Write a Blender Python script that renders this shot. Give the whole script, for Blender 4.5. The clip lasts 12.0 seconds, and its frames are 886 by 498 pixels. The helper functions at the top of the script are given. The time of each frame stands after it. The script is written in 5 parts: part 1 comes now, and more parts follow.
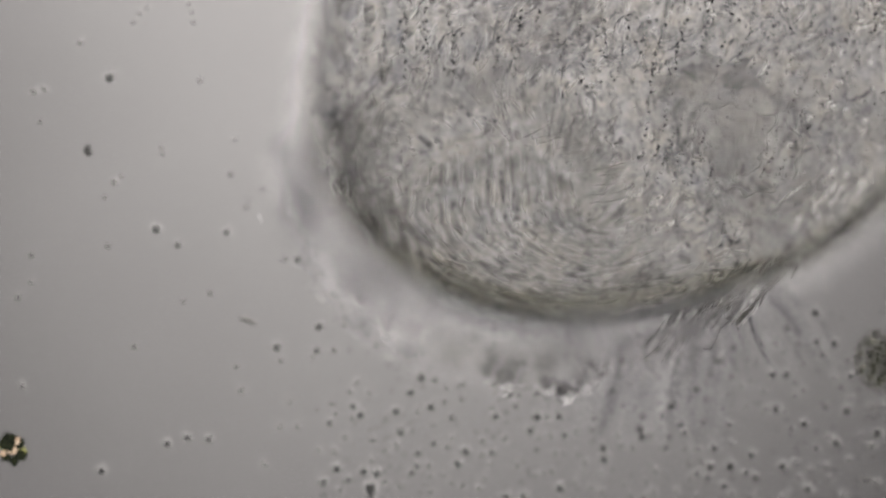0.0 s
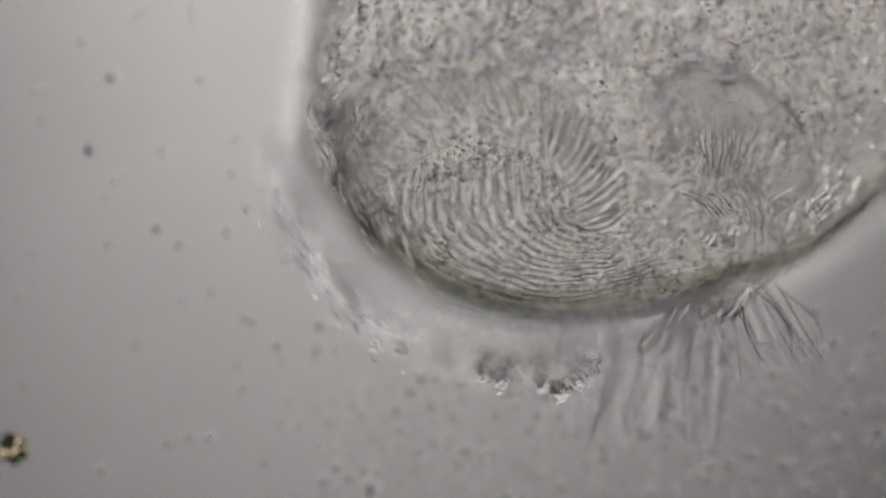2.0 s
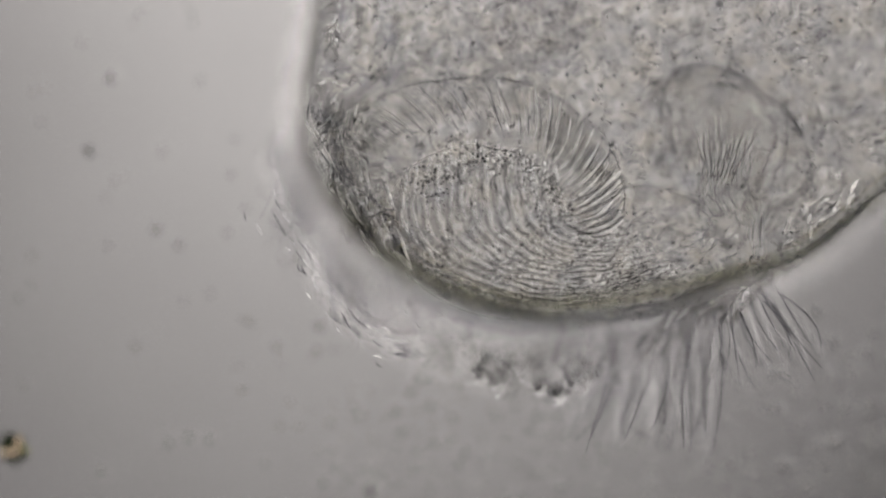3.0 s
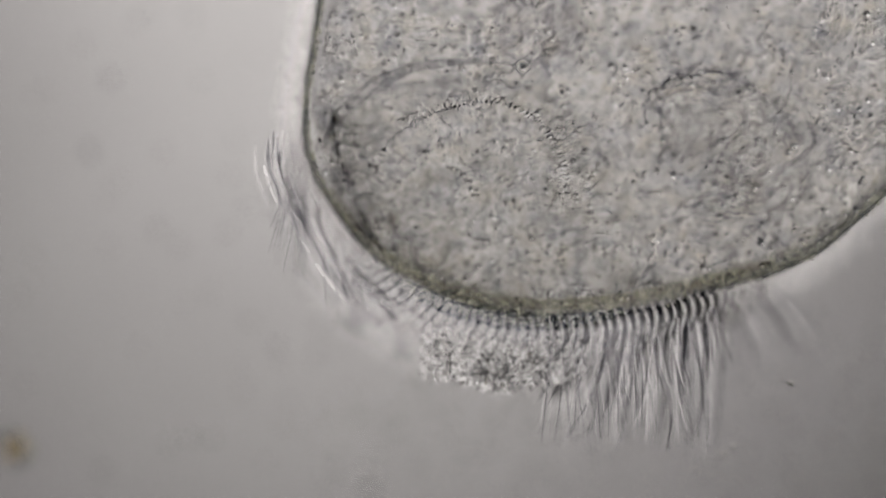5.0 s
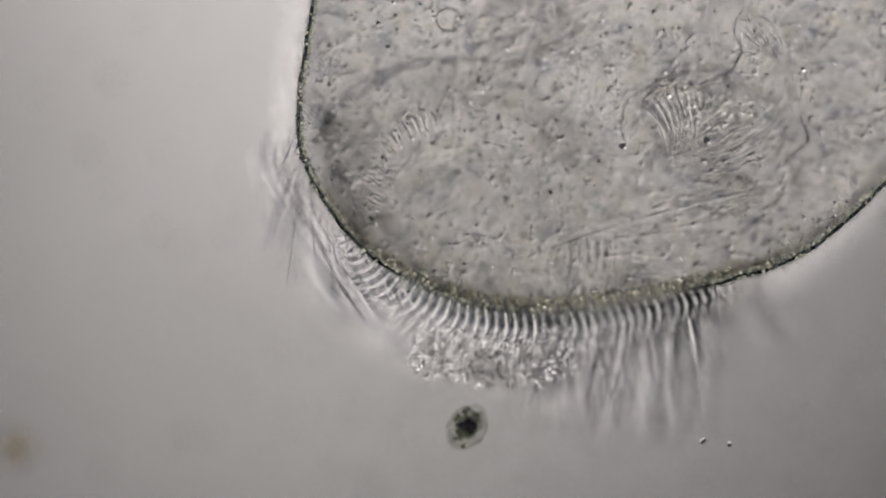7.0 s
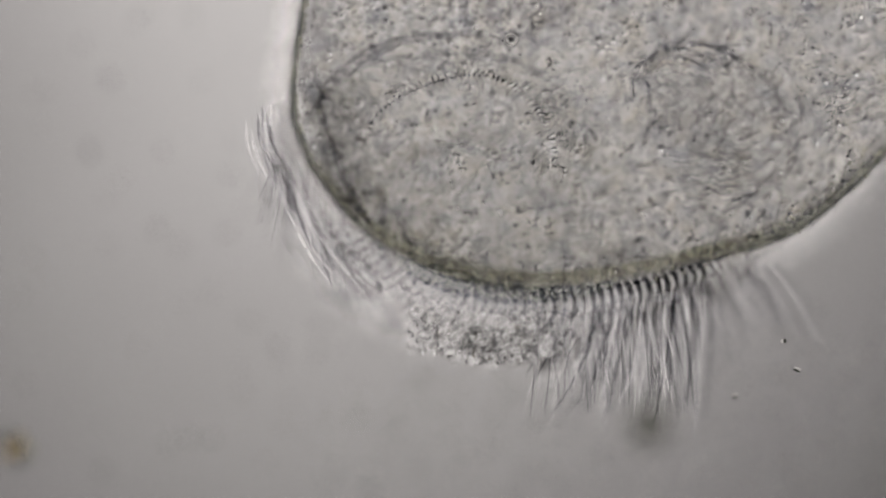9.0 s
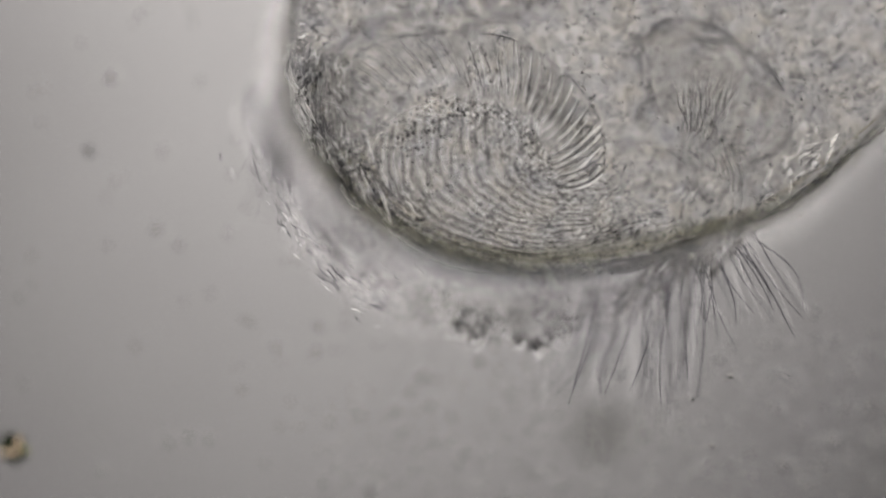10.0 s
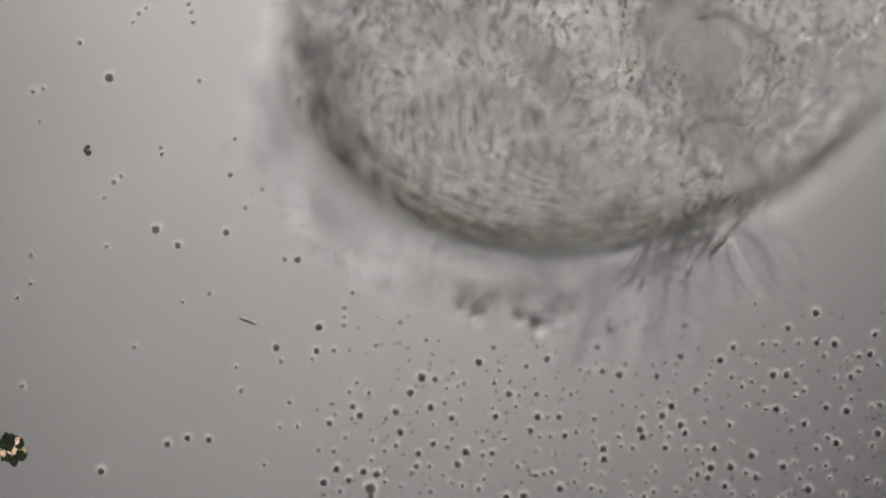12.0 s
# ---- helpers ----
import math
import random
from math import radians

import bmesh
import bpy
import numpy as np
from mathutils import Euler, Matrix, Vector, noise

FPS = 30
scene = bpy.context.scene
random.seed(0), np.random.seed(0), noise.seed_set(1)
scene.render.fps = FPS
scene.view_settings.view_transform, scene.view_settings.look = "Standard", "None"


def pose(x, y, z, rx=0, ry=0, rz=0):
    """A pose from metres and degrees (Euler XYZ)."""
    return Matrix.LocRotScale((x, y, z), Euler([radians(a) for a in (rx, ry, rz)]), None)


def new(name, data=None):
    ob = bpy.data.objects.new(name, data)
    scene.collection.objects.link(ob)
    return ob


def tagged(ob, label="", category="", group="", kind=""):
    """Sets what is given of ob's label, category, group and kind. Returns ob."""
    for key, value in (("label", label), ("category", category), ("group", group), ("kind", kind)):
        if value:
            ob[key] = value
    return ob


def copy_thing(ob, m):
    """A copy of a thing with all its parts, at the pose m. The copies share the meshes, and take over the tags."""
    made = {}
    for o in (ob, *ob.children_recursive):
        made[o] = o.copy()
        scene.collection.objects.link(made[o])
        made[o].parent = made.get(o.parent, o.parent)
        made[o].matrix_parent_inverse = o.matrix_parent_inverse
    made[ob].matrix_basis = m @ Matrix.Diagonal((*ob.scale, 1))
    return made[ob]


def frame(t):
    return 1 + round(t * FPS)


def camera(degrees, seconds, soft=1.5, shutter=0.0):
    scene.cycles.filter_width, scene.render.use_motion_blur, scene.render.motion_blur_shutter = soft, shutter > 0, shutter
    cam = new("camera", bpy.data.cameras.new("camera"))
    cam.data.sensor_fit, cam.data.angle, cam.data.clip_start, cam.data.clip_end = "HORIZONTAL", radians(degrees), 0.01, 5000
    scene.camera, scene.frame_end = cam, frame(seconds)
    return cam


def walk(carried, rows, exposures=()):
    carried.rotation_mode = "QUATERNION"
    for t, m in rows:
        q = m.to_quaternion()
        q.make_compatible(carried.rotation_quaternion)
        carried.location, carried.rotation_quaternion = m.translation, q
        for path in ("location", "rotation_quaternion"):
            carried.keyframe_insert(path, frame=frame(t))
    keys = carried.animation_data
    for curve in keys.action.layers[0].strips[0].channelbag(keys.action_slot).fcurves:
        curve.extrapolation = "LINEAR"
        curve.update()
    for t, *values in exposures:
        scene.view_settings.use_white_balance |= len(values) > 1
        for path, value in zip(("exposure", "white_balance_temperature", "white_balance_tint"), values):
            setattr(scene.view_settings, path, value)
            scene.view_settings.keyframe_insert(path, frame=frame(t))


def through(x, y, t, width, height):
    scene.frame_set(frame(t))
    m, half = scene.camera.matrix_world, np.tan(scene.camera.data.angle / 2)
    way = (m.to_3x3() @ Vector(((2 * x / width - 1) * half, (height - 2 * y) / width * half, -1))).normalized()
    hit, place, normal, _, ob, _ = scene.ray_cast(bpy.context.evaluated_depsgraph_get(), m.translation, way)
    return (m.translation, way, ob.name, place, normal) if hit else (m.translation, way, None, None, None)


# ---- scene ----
# Microscope view of a living ciliate on a glass slide, enlarged a thousand
# times: one thousandth of a metre here stands for one micrometre.
S = 0.001
FIELD = 392.0                 # width of the field of view, micrometres
DIST = 6000.0                 # working distance of the near-telecentric optics
cam = camera(math.degrees(2 * math.atan(FIELD / 2 / DIST)), 12.0, soft=1.7)
cam.data.dof.use_dof = True
cam.data.dof.focus_distance = DIST * S
cam.data.dof.aperture_fstop = 0.3
cam.data.dof.aperture_blades = 0

# Height of the plane of sharp focus over the slide, micrometres. The whole tube is racked up and down.
FOCUS = [(0.0, 9.5, 0, 0), (0.8, 9.5, 0, 0), (1.5, 10.5, 0, 0), (2.0, 17, 0, 0), (2.5, 21, 0, 0), (3.2, 24, 0, 0),
         (4.8, 43, 0, 0), (5.5, 49, 0, 0), (6.5, 56, 0, 0), (7.4, 58, 0, 0), (8.3, 55, 0, 0), (8.6, 50, 0, 0),
         (9.2, 40, 0, 0), (9.5, 34, 0, 0), (9.8, 28, 0, 0), (10.1, 22, 0, 0), (10.5, 13, 0, 0), (11.0, 7.5, 0, 0),
         (11.5, 5.4, 0, 0), (12.0, 4.2, 0, 0)]
walk(cam, [(t, pose(x * S, y * S, (DIST + z) * S)) for t, z, x, y in FOCUS],
     exposures=[(0.0, 0.01), (2.5, 0.04), (5.0, 0.12), (6.5, 0.16), (8.5, 0.15), (9.5, 0.1), (10.5, 0.02), (12.0, 0.0)])
scene.cycles.transparent_max_bounces = 48

# ---- light: the lamp's glowing condenser lens under the slide, and an added even fill that brightens pale parts ----
FILL = 1.8
world = bpy.data.worlds.new("fill_light")
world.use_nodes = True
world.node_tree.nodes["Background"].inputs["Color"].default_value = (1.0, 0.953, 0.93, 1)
world.node_tree.nodes["Background"].inputs["Strength"].default_value = FILL
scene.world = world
LAMP = 1.230


# ---- materials ----
def material(name):
    mat = bpy.data.materials.new(name)
    mat.use_nodes = True
    tree = mat.node_tree
    tree.nodes.clear()
    return mat, tree.nodes, tree.links


def noise_node(nodes, links, scale, detail=3.0, rough=0.55, stretch=None, turn=0.0):
    coords = nodes.new("ShaderNodeTexCoord")
    n = nodes.new("ShaderNodeTexNoise")
    n.inputs["Scale"].default_value = scale
    n.inputs["Detail"].default_value = detail
    n.inputs["Roughness"].default_value = rough
    if stretch:
        m = nodes.new("ShaderNodeMapping")
        m.inputs["Scale"].default_value = stretch
        m.inputs["Rotation"].default_value = (0, 0, radians(turn))
        links.new(coords.outputs["Object"], m.inputs["Vector"])
        links.new(m.outputs["Vector"], n.inputs["Vector"])
    else:
        links.new(coords.outputs["Object"], n.inputs["Vector"])
    return n.outputs["Fac"]


def ramp(nodes, links, fac, stops):
    r = nodes.new("ShaderNodeValToRGB")
    r.color_ramp.elements[0].position, r.color_ramp.elements[0].color = stops[0][0], (*stops[0][1], 1)
    r.color_ramp.elements[1].position, r.color_ramp.elements[1].color = stops[-1][0], (*stops[-1][1], 1)
    for p, c in stops[1:-1]:
        e = r.color_ramp.elements.new(p)
        e.color = (*c, 1)
    links.new(fac, r.inputs["Fac"])
    return r.outputs["Color"]


def times(nodes, links, a, b):
    m = nodes.new("ShaderNodeMix")
    m.data_type, m.blend_type = "RGBA", "MULTIPLY"
    m.inputs["Factor"].default_value = 1.0
    links.new(a, m.inputs["A"])
    links.new(b, m.inputs["B"])
    return m.outputs["Result"]


def tissue(name, stops, scale, coarse=None, coarse_scale=60.0, solid=0.0, solid_color=(0.7, 0.7, 0.68), stretch=None, turn=0.0, spread=0.0, milk_scale=200.0, through=0.0):
    """Living matter through which light passes: a mottled filter, with a share that scatters."""
    mat, nodes, links = material(name)
    out = nodes.new("ShaderNodeOutputMaterial")
    color = ramp(nodes, links, noise_node(nodes, links, scale, 4.0, 0.6, stretch, turn), stops)
    if coarse:
        color = times(nodes, links, color, ramp(nodes, links, noise_node(nodes, links, coarse_scale, 2.0), coarse))
    clear = nodes.new("ShaderNodeBsdfTransparent")
    links.new(color, clear.inputs["Color"])
    shader = clear.outputs[0]
    if solid:
        d, t = nodes.new("ShaderNodeBsdfDiffuse"), nodes.new("ShaderNodeBsdfTranslucent")
        d.inputs["Color"].default_value = t.inputs["Color"].default_value = (*solid_color, 1)
        half, mix = nodes.new("ShaderNodeMixShader"), nodes.new("ShaderNodeMixShader")
        half.inputs[0].default_value = through
        links.new(d.outputs[0], half.inputs[1])
        links.new(t.outputs[0], half.inputs[2])
        milk = nodes.new("ShaderNodeMapRange")
        milk.inputs["From Min"].default_value, milk.inputs["From Max"].default_value = 0.35, 0.65
        milk.inputs["To Min"].default_value, milk.inputs["To Max"].default_value = max(0.0, solid - spread), solid + spread
        links.new(noise_node(nodes, links, milk_scale, 3.0), milk.inputs["Value"])
        links.new(milk.outputs["Result"], mix.inputs[0])
        links.new(shader, mix.inputs[1])
        links.new(half.outputs[0], mix.inputs[2])
        shader = mix.outputs[0]
    links.new(shader, out.inputs["Surface"])
    return mat


def mottle(name, scale, dark, pale, stretch=(1.0, 1.0, 1.0), turn=0.0):
    """Jelly full of tiny grains: each thins the light that passes, with a highlight painted on one side; coarser stains
    lie over it.
    """
    mat, nodes, links = material(name)
    out, clear, milk, mix = (nodes.new(k) for k in ("ShaderNodeOutputMaterial", "ShaderNodeBsdfTransparent", "ShaderNodeBsdfDiffuse", "ShaderNodeMixShader"))
    coords, grain, side = (nodes.new(k) for k in ("ShaderNodeTexCoord", "ShaderNodeMapping", "ShaderNodeMapping"))
    fields = []
    for m, shift in ((grain, (0, 0, 0)), (side, (-0.75 * S * stretch[0], 0.75 * S * stretch[1], 0))):
        m.inputs["Scale"].default_value = stretch
        m.inputs["Rotation"].default_value = (0, 0, radians(turn))
        m.inputs["Location"].default_value = shift
        n = nodes.new("ShaderNodeTexNoise")
        n.inputs["Scale"].default_value, n.inputs["Detail"].default_value, n.inputs["Roughness"].default_value = scale, 2.2, 0.55
        links.new(coords.outputs["Object"], m.inputs["Vector"])
        links.new(m.outputs["Vector"], n.inputs["Vector"])
        fields.append(n.outputs["Fac"])
    color = ramp(nodes, links, fields[0], [(0.285, (dark, dark * 0.99, dark * 0.985)), (0.37, (0.86, 0.857, 0.855)), (0.43, (1.0, 0.999, 0.998))])
    color = times(nodes, links, color, ramp(nodes, links, noise_node(nodes, links, 105.0, 2.0), [(0.32, (0.8, 0.812, 0.84)), (0.41, (0.99, 0.993, 1.0)), (0.55, (1.0, 1.0, 1.0)), (0.7, (1.0, 0.988, 0.96))]))
    links.new(color, clear.inputs["Color"])
    level = nodes.new("ShaderNodeMapRange")
    level.inputs["From Min"].default_value, level.inputs["From Max"].default_value = 0.44, 0.31
    level.inputs["To Min"].default_value, level.inputs["To Max"].default_value = 0.0, pale
    links.new(fields[1], level.inputs["Value"])
    milk.inputs["Color"].default_value = (0.66, 0.652, 0.645, 1)
    patch, both = nodes.new("ShaderNodeMapRange"), nodes.new("ShaderNodeMath")
    patch.inputs["From Min"].default_value, patch.inputs["From Max"].default_value = 0.5, 0.72
    patch.inputs["To Min"].default_value, patch.inputs["To Max"].default_value = 0.0, 0.3 * pale
    links.new(noise_node(nodes, links, 120.0, 2.0), patch.inputs["Value"])
    both.operation = "ADD"
    links.new(level.outputs["Result"], both.inputs[0])
    links.new(patch.outputs["Result"], both.inputs[1])
    links.new(both.outputs[0], mix.inputs[0])
    links.new(clear.outputs[0], mix.inputs[1])
    links.new(milk.outputs[0], mix.inputs[2])
    links.new(mix.outputs[0], out.inputs["Surface"])
    return mat


def grainy(name, stops, scale=800.0, rough=0.5, island=False):
    """Opaque grains: colour from noise, or from grain to grain."""
    mat, nodes, links = material(name)
    out, b = nodes.new("ShaderNodeOutputMaterial"), nodes.new("ShaderNodeBsdfPrincipled")
    fac = nodes.new("ShaderNodeNewGeometry").outputs["Random Per Island"] if island else noise_node(nodes, links, scale)
    links.new(ramp(nodes, links, fac, stops), b.inputs["Base Color"])
    b.inputs["Roughness"].default_value = rough
    b.inputs["Specular IOR Level"].default_value = 0.06        # grains lie in water, which all but quenches their gloss
    links.new(b.outputs[0], out.inputs["Surface"])
    return mat


def glow(name):
    """The frosted lens: its glow is a wide slanting oval beyond the upper edge of the field, tilted to brighten the
    body, and fades away from its middle.
    """
    mat, nodes, links = material(name)
    out, e, coords, place, square, fade, level = (nodes.new(k) for k in (
        "ShaderNodeOutputMaterial", "ShaderNodeEmission", "ShaderNodeTexCoord", "ShaderNodeMapping", "ShaderNodeVectorMath", "ShaderNodeMath", "ShaderNodeMath"))
    place.vector_type = "TEXTURE"
    place.inputs["Location"].default_value = (0.131, 0.649, 0)
    place.inputs["Rotation"].default_value = (0, 0, radians(-106.1))
    place.inputs["Scale"].default_value = (0.617, 0.269, 1000.0)
    square.operation, fade.operation, level.operation = "DOT_PRODUCT", "MULTIPLY", "EXPONENT"
    links.new(coords.outputs["Object"], place.inputs["Vector"])
    links.new(place.outputs["Vector"], square.inputs[0])
    links.new(place.outputs["Vector"], square.inputs[1])
    links.new(square.outputs["Value"], fade.inputs[0])
    fade.inputs[1].default_value = -1.0
    links.new(fade.outputs[0], level.inputs[0])
    strength = nodes.new("ShaderNodeMath")
    strength.operation = "MULTIPLY"
    strength.inputs[1].default_value = LAMP
    links.new(level.outputs[0], strength.inputs[0])
    links.new(strength.outputs[0], e.inputs["Strength"])
    links.new(ramp(nodes, links, noise_node(nodes, links, 14.0, 3.0), [(0.3, (0.988, 0.923, 0.912)), (0.7, (1.07, 1.0, 0.99))]), e.inputs["Color"])
    links.new(e.outputs[0], out.inputs["Surface"])
    return mat


def slide_glass(name):
    mat, nodes, links = material(name)
    out, clear, gloss, mix = (nodes.new(k) for k in ("ShaderNodeOutputMaterial", "ShaderNodeBsdfTransparent", "ShaderNodeBsdfGlossy", "ShaderNodeMixShader"))
    clear.inputs["Color"].default_value = (0.985, 0.99, 0.985, 1)
    gloss.inputs["Roughness"].default_value = 0.05
    mix.inputs[0].default_value = 0.01
    links.new(clear.outputs[0], mix.inputs[1])
    links.new(gloss.outputs[0], mix.inputs[2])
    links.new(mix.outputs[0], out.inputs["Surface"])
    return mat


GLASS = slide_glass("slide_glass")
GLOW = glow("lit_condenser_glass")
BRASS = grainy("black_enamel", [(0.3, (0.02, 0.02, 0.022)), (0.7, (0.04, 0.04, 0.042))], 20.0, 0.35)
PELLICLE = tissue("pellicle", [(0.34, (0.95, 0.945, 0.94)), (0.42, (0.998, 0.995, 0.988)), (0.6, (1.0, 1.0, 0.993))], 200.0,
                  [(0.36, (0.985, 0.985, 0.99)), (0.55, (1.0, 1.0, 1.0))], 35.0, stretch=(1.0, 0.35, 1.0), turn=-12)
PLASM = tissue("endoplasm", [(0.34, (0.93, 0.926, 0.918)), (0.42, (0.995, 0.992, 0.988)), (0.5, (1.0, 0.998, 0.995))], 260.0,
               [(0.36, (0.965, 0.97, 0.975)), (0.48, (1.0, 0.999, 0.994))], 45.0)
MID_PLASM = mottle("middle_plasm", 240.0, 0.1, 0.34)
LOW_PLASM = mottle("lower_plasm", 190.0, 0.05, 0.46, stretch=(1.0, 0.36, 1.0), turn=-32)
SKIN_LAYER = mottle("skin_layer", 200.0, 0.05, 0.46, stretch=(1.0, 0.5, 1.0), turn=-22)
LAYER = mottle("plasm_layer", 250.0, 0.2, 0.2)
DEEP_LAYER = mottle("deep_layer", 260.0, 0.12, 0.3)
RIM = tissue("rim_shading", [(0.36, (0.1, 0.12, 0.15)), (0.6, (0.5, 0.52, 0.52))], 420.0)
GREEN = tissue("cortex_green", [(0.36, (0.72, 0.705, 0.655)), (0.55, (0.99, 0.98, 0.955))], 420.0)
FOLD = tissue("dark_edge", [(0.36, (0.1, 0.105, 0.13)), (0.6, (0.42, 0.425, 0.47))], 420.0)
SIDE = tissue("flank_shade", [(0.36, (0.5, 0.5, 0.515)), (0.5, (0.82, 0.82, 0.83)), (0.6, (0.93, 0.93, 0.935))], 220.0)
LIP_FOLD = tissue("lip_fold", [(0.36, (0.46, 0.46, 0.48)), (0.48, (0.8, 0.8, 0.81)), (0.6, (0.97, 0.97, 0.97))], 260.0)
TIP_SHADE = tissue("chain_shade", [(0.36, (0.4, 0.4, 0.43)), (0.6, (0.62, 0.62, 0.64))], 300.0)
FLANK = tissue("flank_shading", [(0.36, (0.6, 0.6, 0.615)), (0.48, (0.84, 0.84, 0.85)), (0.6, (0.94, 0.94, 0.945))], 190.0)
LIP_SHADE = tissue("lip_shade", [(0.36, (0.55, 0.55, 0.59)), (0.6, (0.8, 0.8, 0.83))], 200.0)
DARK_FIBRE = tissue("dark_fibre", [(0.36, (0.36, 0.362, 0.375)), (0.6, (0.92, 0.92, 0.92))], 420.0)
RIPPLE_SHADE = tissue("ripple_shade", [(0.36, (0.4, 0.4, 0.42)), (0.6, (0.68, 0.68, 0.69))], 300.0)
STREAK = tissue("skin_streak", [(0.36, (0.4, 0.405, 0.42)), (0.6, (0.93, 0.93, 0.93))], 300.0)
SKIN_STREAK = tissue("skin_shade", [(0.36, (0.42, 0.422, 0.435)), (0.6, (0.8, 0.8, 0.805))], 200.0)
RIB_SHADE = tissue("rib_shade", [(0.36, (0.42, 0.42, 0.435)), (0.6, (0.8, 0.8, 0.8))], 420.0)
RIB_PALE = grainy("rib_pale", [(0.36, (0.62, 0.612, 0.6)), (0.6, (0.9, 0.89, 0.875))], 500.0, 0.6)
BLADE_SHADE = tissue("blade_shade", [(0.36, (0.64, 0.64, 0.67)), (0.6, (0.88, 0.885, 0.905))], 300.0)
PALE_FIBRE = grainy("pale_fibre", [(0.36, (0.4, 0.39, 0.376)), (0.6, (0.62, 0.608, 0.59))], 500.0, 0.6)
SOFT_PALE = grainy("soft_pale", [(0.36, (0.2, 0.195, 0.188)), (0.6, (0.32, 0.312, 0.3))], 400.0, 0.6)
BLADE = tissue("white_blade", [(0.3, (0.93, 0.93, 0.935)), (0.7, (1.0, 1.0, 1.0))], 300.0, solid=0.27, spread=0.12, solid_color=(0.8, 0.79, 0.785), through=0.25)
HAZE = tissue("cilia_and_halo", [(0.3, (0.98, 0.98, 0.98)), (0.7, (1.0, 1.0, 1.0))], 300.0, solid=0.2, solid_color=(0.8, 0.785, 0.785), through=0.35)
GREY_CILIA = tissue("grey_cilia", [(0.36, (0.56, 0.56, 0.58)), (0.6, (0.86, 0.86, 0.87))], 300.0)
VACUOLE = tissue("vacuole", [(0.36, (0.55, 0.55, 0.58)), (0.5, (0.93, 0.93, 0.94)), (0.6, (0.98, 0.98, 0.98))], 400.0)
GRAINS = grainy("cell_grains", [(0.0, (0.015, 0.015, 0.017)), (0.6, (0.06, 0.06, 0.06)), (0.82, (0.13, 0.13, 0.127)), (0.9, (0.28, 0.275, 0.27)), (1.0, (0.42, 0.413, 0.405))], island=True)
DOTS = grainy("bright_dots", [(0.0, (0.012, 0.012, 0.014)), (0.62, (0.06, 0.06, 0.06)), (0.68, (0.5, 0.49, 0.48)), (1.0, (0.85, 0.84, 0.83))], island=True)
OIL = grainy("dark_oil", [(0.3, (0.012, 0.013, 0.012)), (0.7, (0.04, 0.04, 0.036))], 500.0, 0.6)
RING = tissue("droplet_halo", [(0.3, (0.97, 0.97, 0.97)), (0.7, (1.0, 1.0, 1.0))], 200.0, solid=0.135, solid_color=(0.9, 0.88, 0.87), through=0.4)


# ---- mesh tools; all lengths in micrometres ----
class Build:
    def __init__(self):
        self.v, self.f = [], []

    def add(self, verts, faces):
        n = len(self.v)
        self.v += [(x * S, y * S, z * S) for x, y, z in verts]
        self.f += [tuple(n + i for i in f) for f in faces]

    def tube(self, pts, radii, sides=4, flat=1.0):
        """A tapering tube along pts; flat stretches its section upwards."""
        pts = [Vector(p) for p in pts]
        verts, faces = [], []
        for i, p in enumerate(pts):
            way = (pts[min(i + 1, len(pts) - 1)] - pts[max(i - 1, 0)]).normalized()
            side = way.cross(Vector((0, 0, 1)))
            side = side.normalized() if side.length > 1e-4 else Vector((1, 0, 0))
            up = side.cross(way)
            r = radii(i / (len(pts) - 1)) if callable(radii) else radii
            for k in range(sides):
                a = 2 * math.pi * (k + 0.5) / sides
                verts.append(p + side * (math.cos(a) * r) + up * (math.sin(a) * r * flat))
        for i in range(len(pts) - 1):
            for k in range(sides):
                a, b = i * sides + k, i * sides + (k + 1) % sides
                faces.append((a, b, b + sides, a + sides))
        faces.append(tuple(reversed(range(sides))))
        faces.append(tuple(range((len(pts) - 1) * sides, len(pts) * sides)))
        self.add(verts, faces)

    def ball(self, c, r, squash=(1, 1, 1), rough=0.0):
        self.add([tuple(c[k] + r * squash[k] * v[k] * (1 + rough * random.uniform(-1, 1)) for k in range(3)) for v in ICO_V], ICO_F)

    def mesh(self, name, mat, smooth=True):
        me = bpy.data.meshes.new(name)
        me.from_pydata(self.v, [], self.f)
        if smooth:
            me.polygons.foreach_set("use_smooth", [True] * len(me.polygons))
        me.materials.append(mat)
        me.update()
        return me


def ico():
    bm = bmesh.new()
    bmesh.ops.create_icosphere(bm, subdivisions=1, radius=1.0)
    v, f = [tuple(p.co) for p in bm.verts], [tuple(p.index for p in g.verts) for g in bm.faces]
    bm.free()
    return v, f


ICO_V, ICO_F = ico()


def part(name, build, mat, parent, label="", kind="", at=None):
    ob = new(name, build.mesh(name, mat) if isinstance(build, Build) else build)
    ob.parent = parent
    if at is not None:
        ob.matrix_basis = at
    return tagged(ob, label, kind=kind)


def spline(points, n, closed=False):
    """n points along a Catmull-Rom curve."""
    pts = [Vector(p) for p in points]
    m = len(pts) if closed else len(pts) - 1
    out = []
    for i in range(n):
        u = i / n * m if closed else i / (n - 1) * m
        k = min(int(u), m - 1)
        w = u - k
        p = [pts[(k + j) % len(pts)] if closed else pts[min(max(k + j, 0), len(pts) - 1)] for j in (-1, 0, 1, 2)]
        out.append(0.5 * (2 * p[1] + (p[2] - p[0]) * w + (2 * p[0] - 5 * p[1] + 4 * p[2] - p[3]) * w * w + (3 * p[1] - p[0] - 3 * p[2] + p[3]) * w ** 3))
    return out


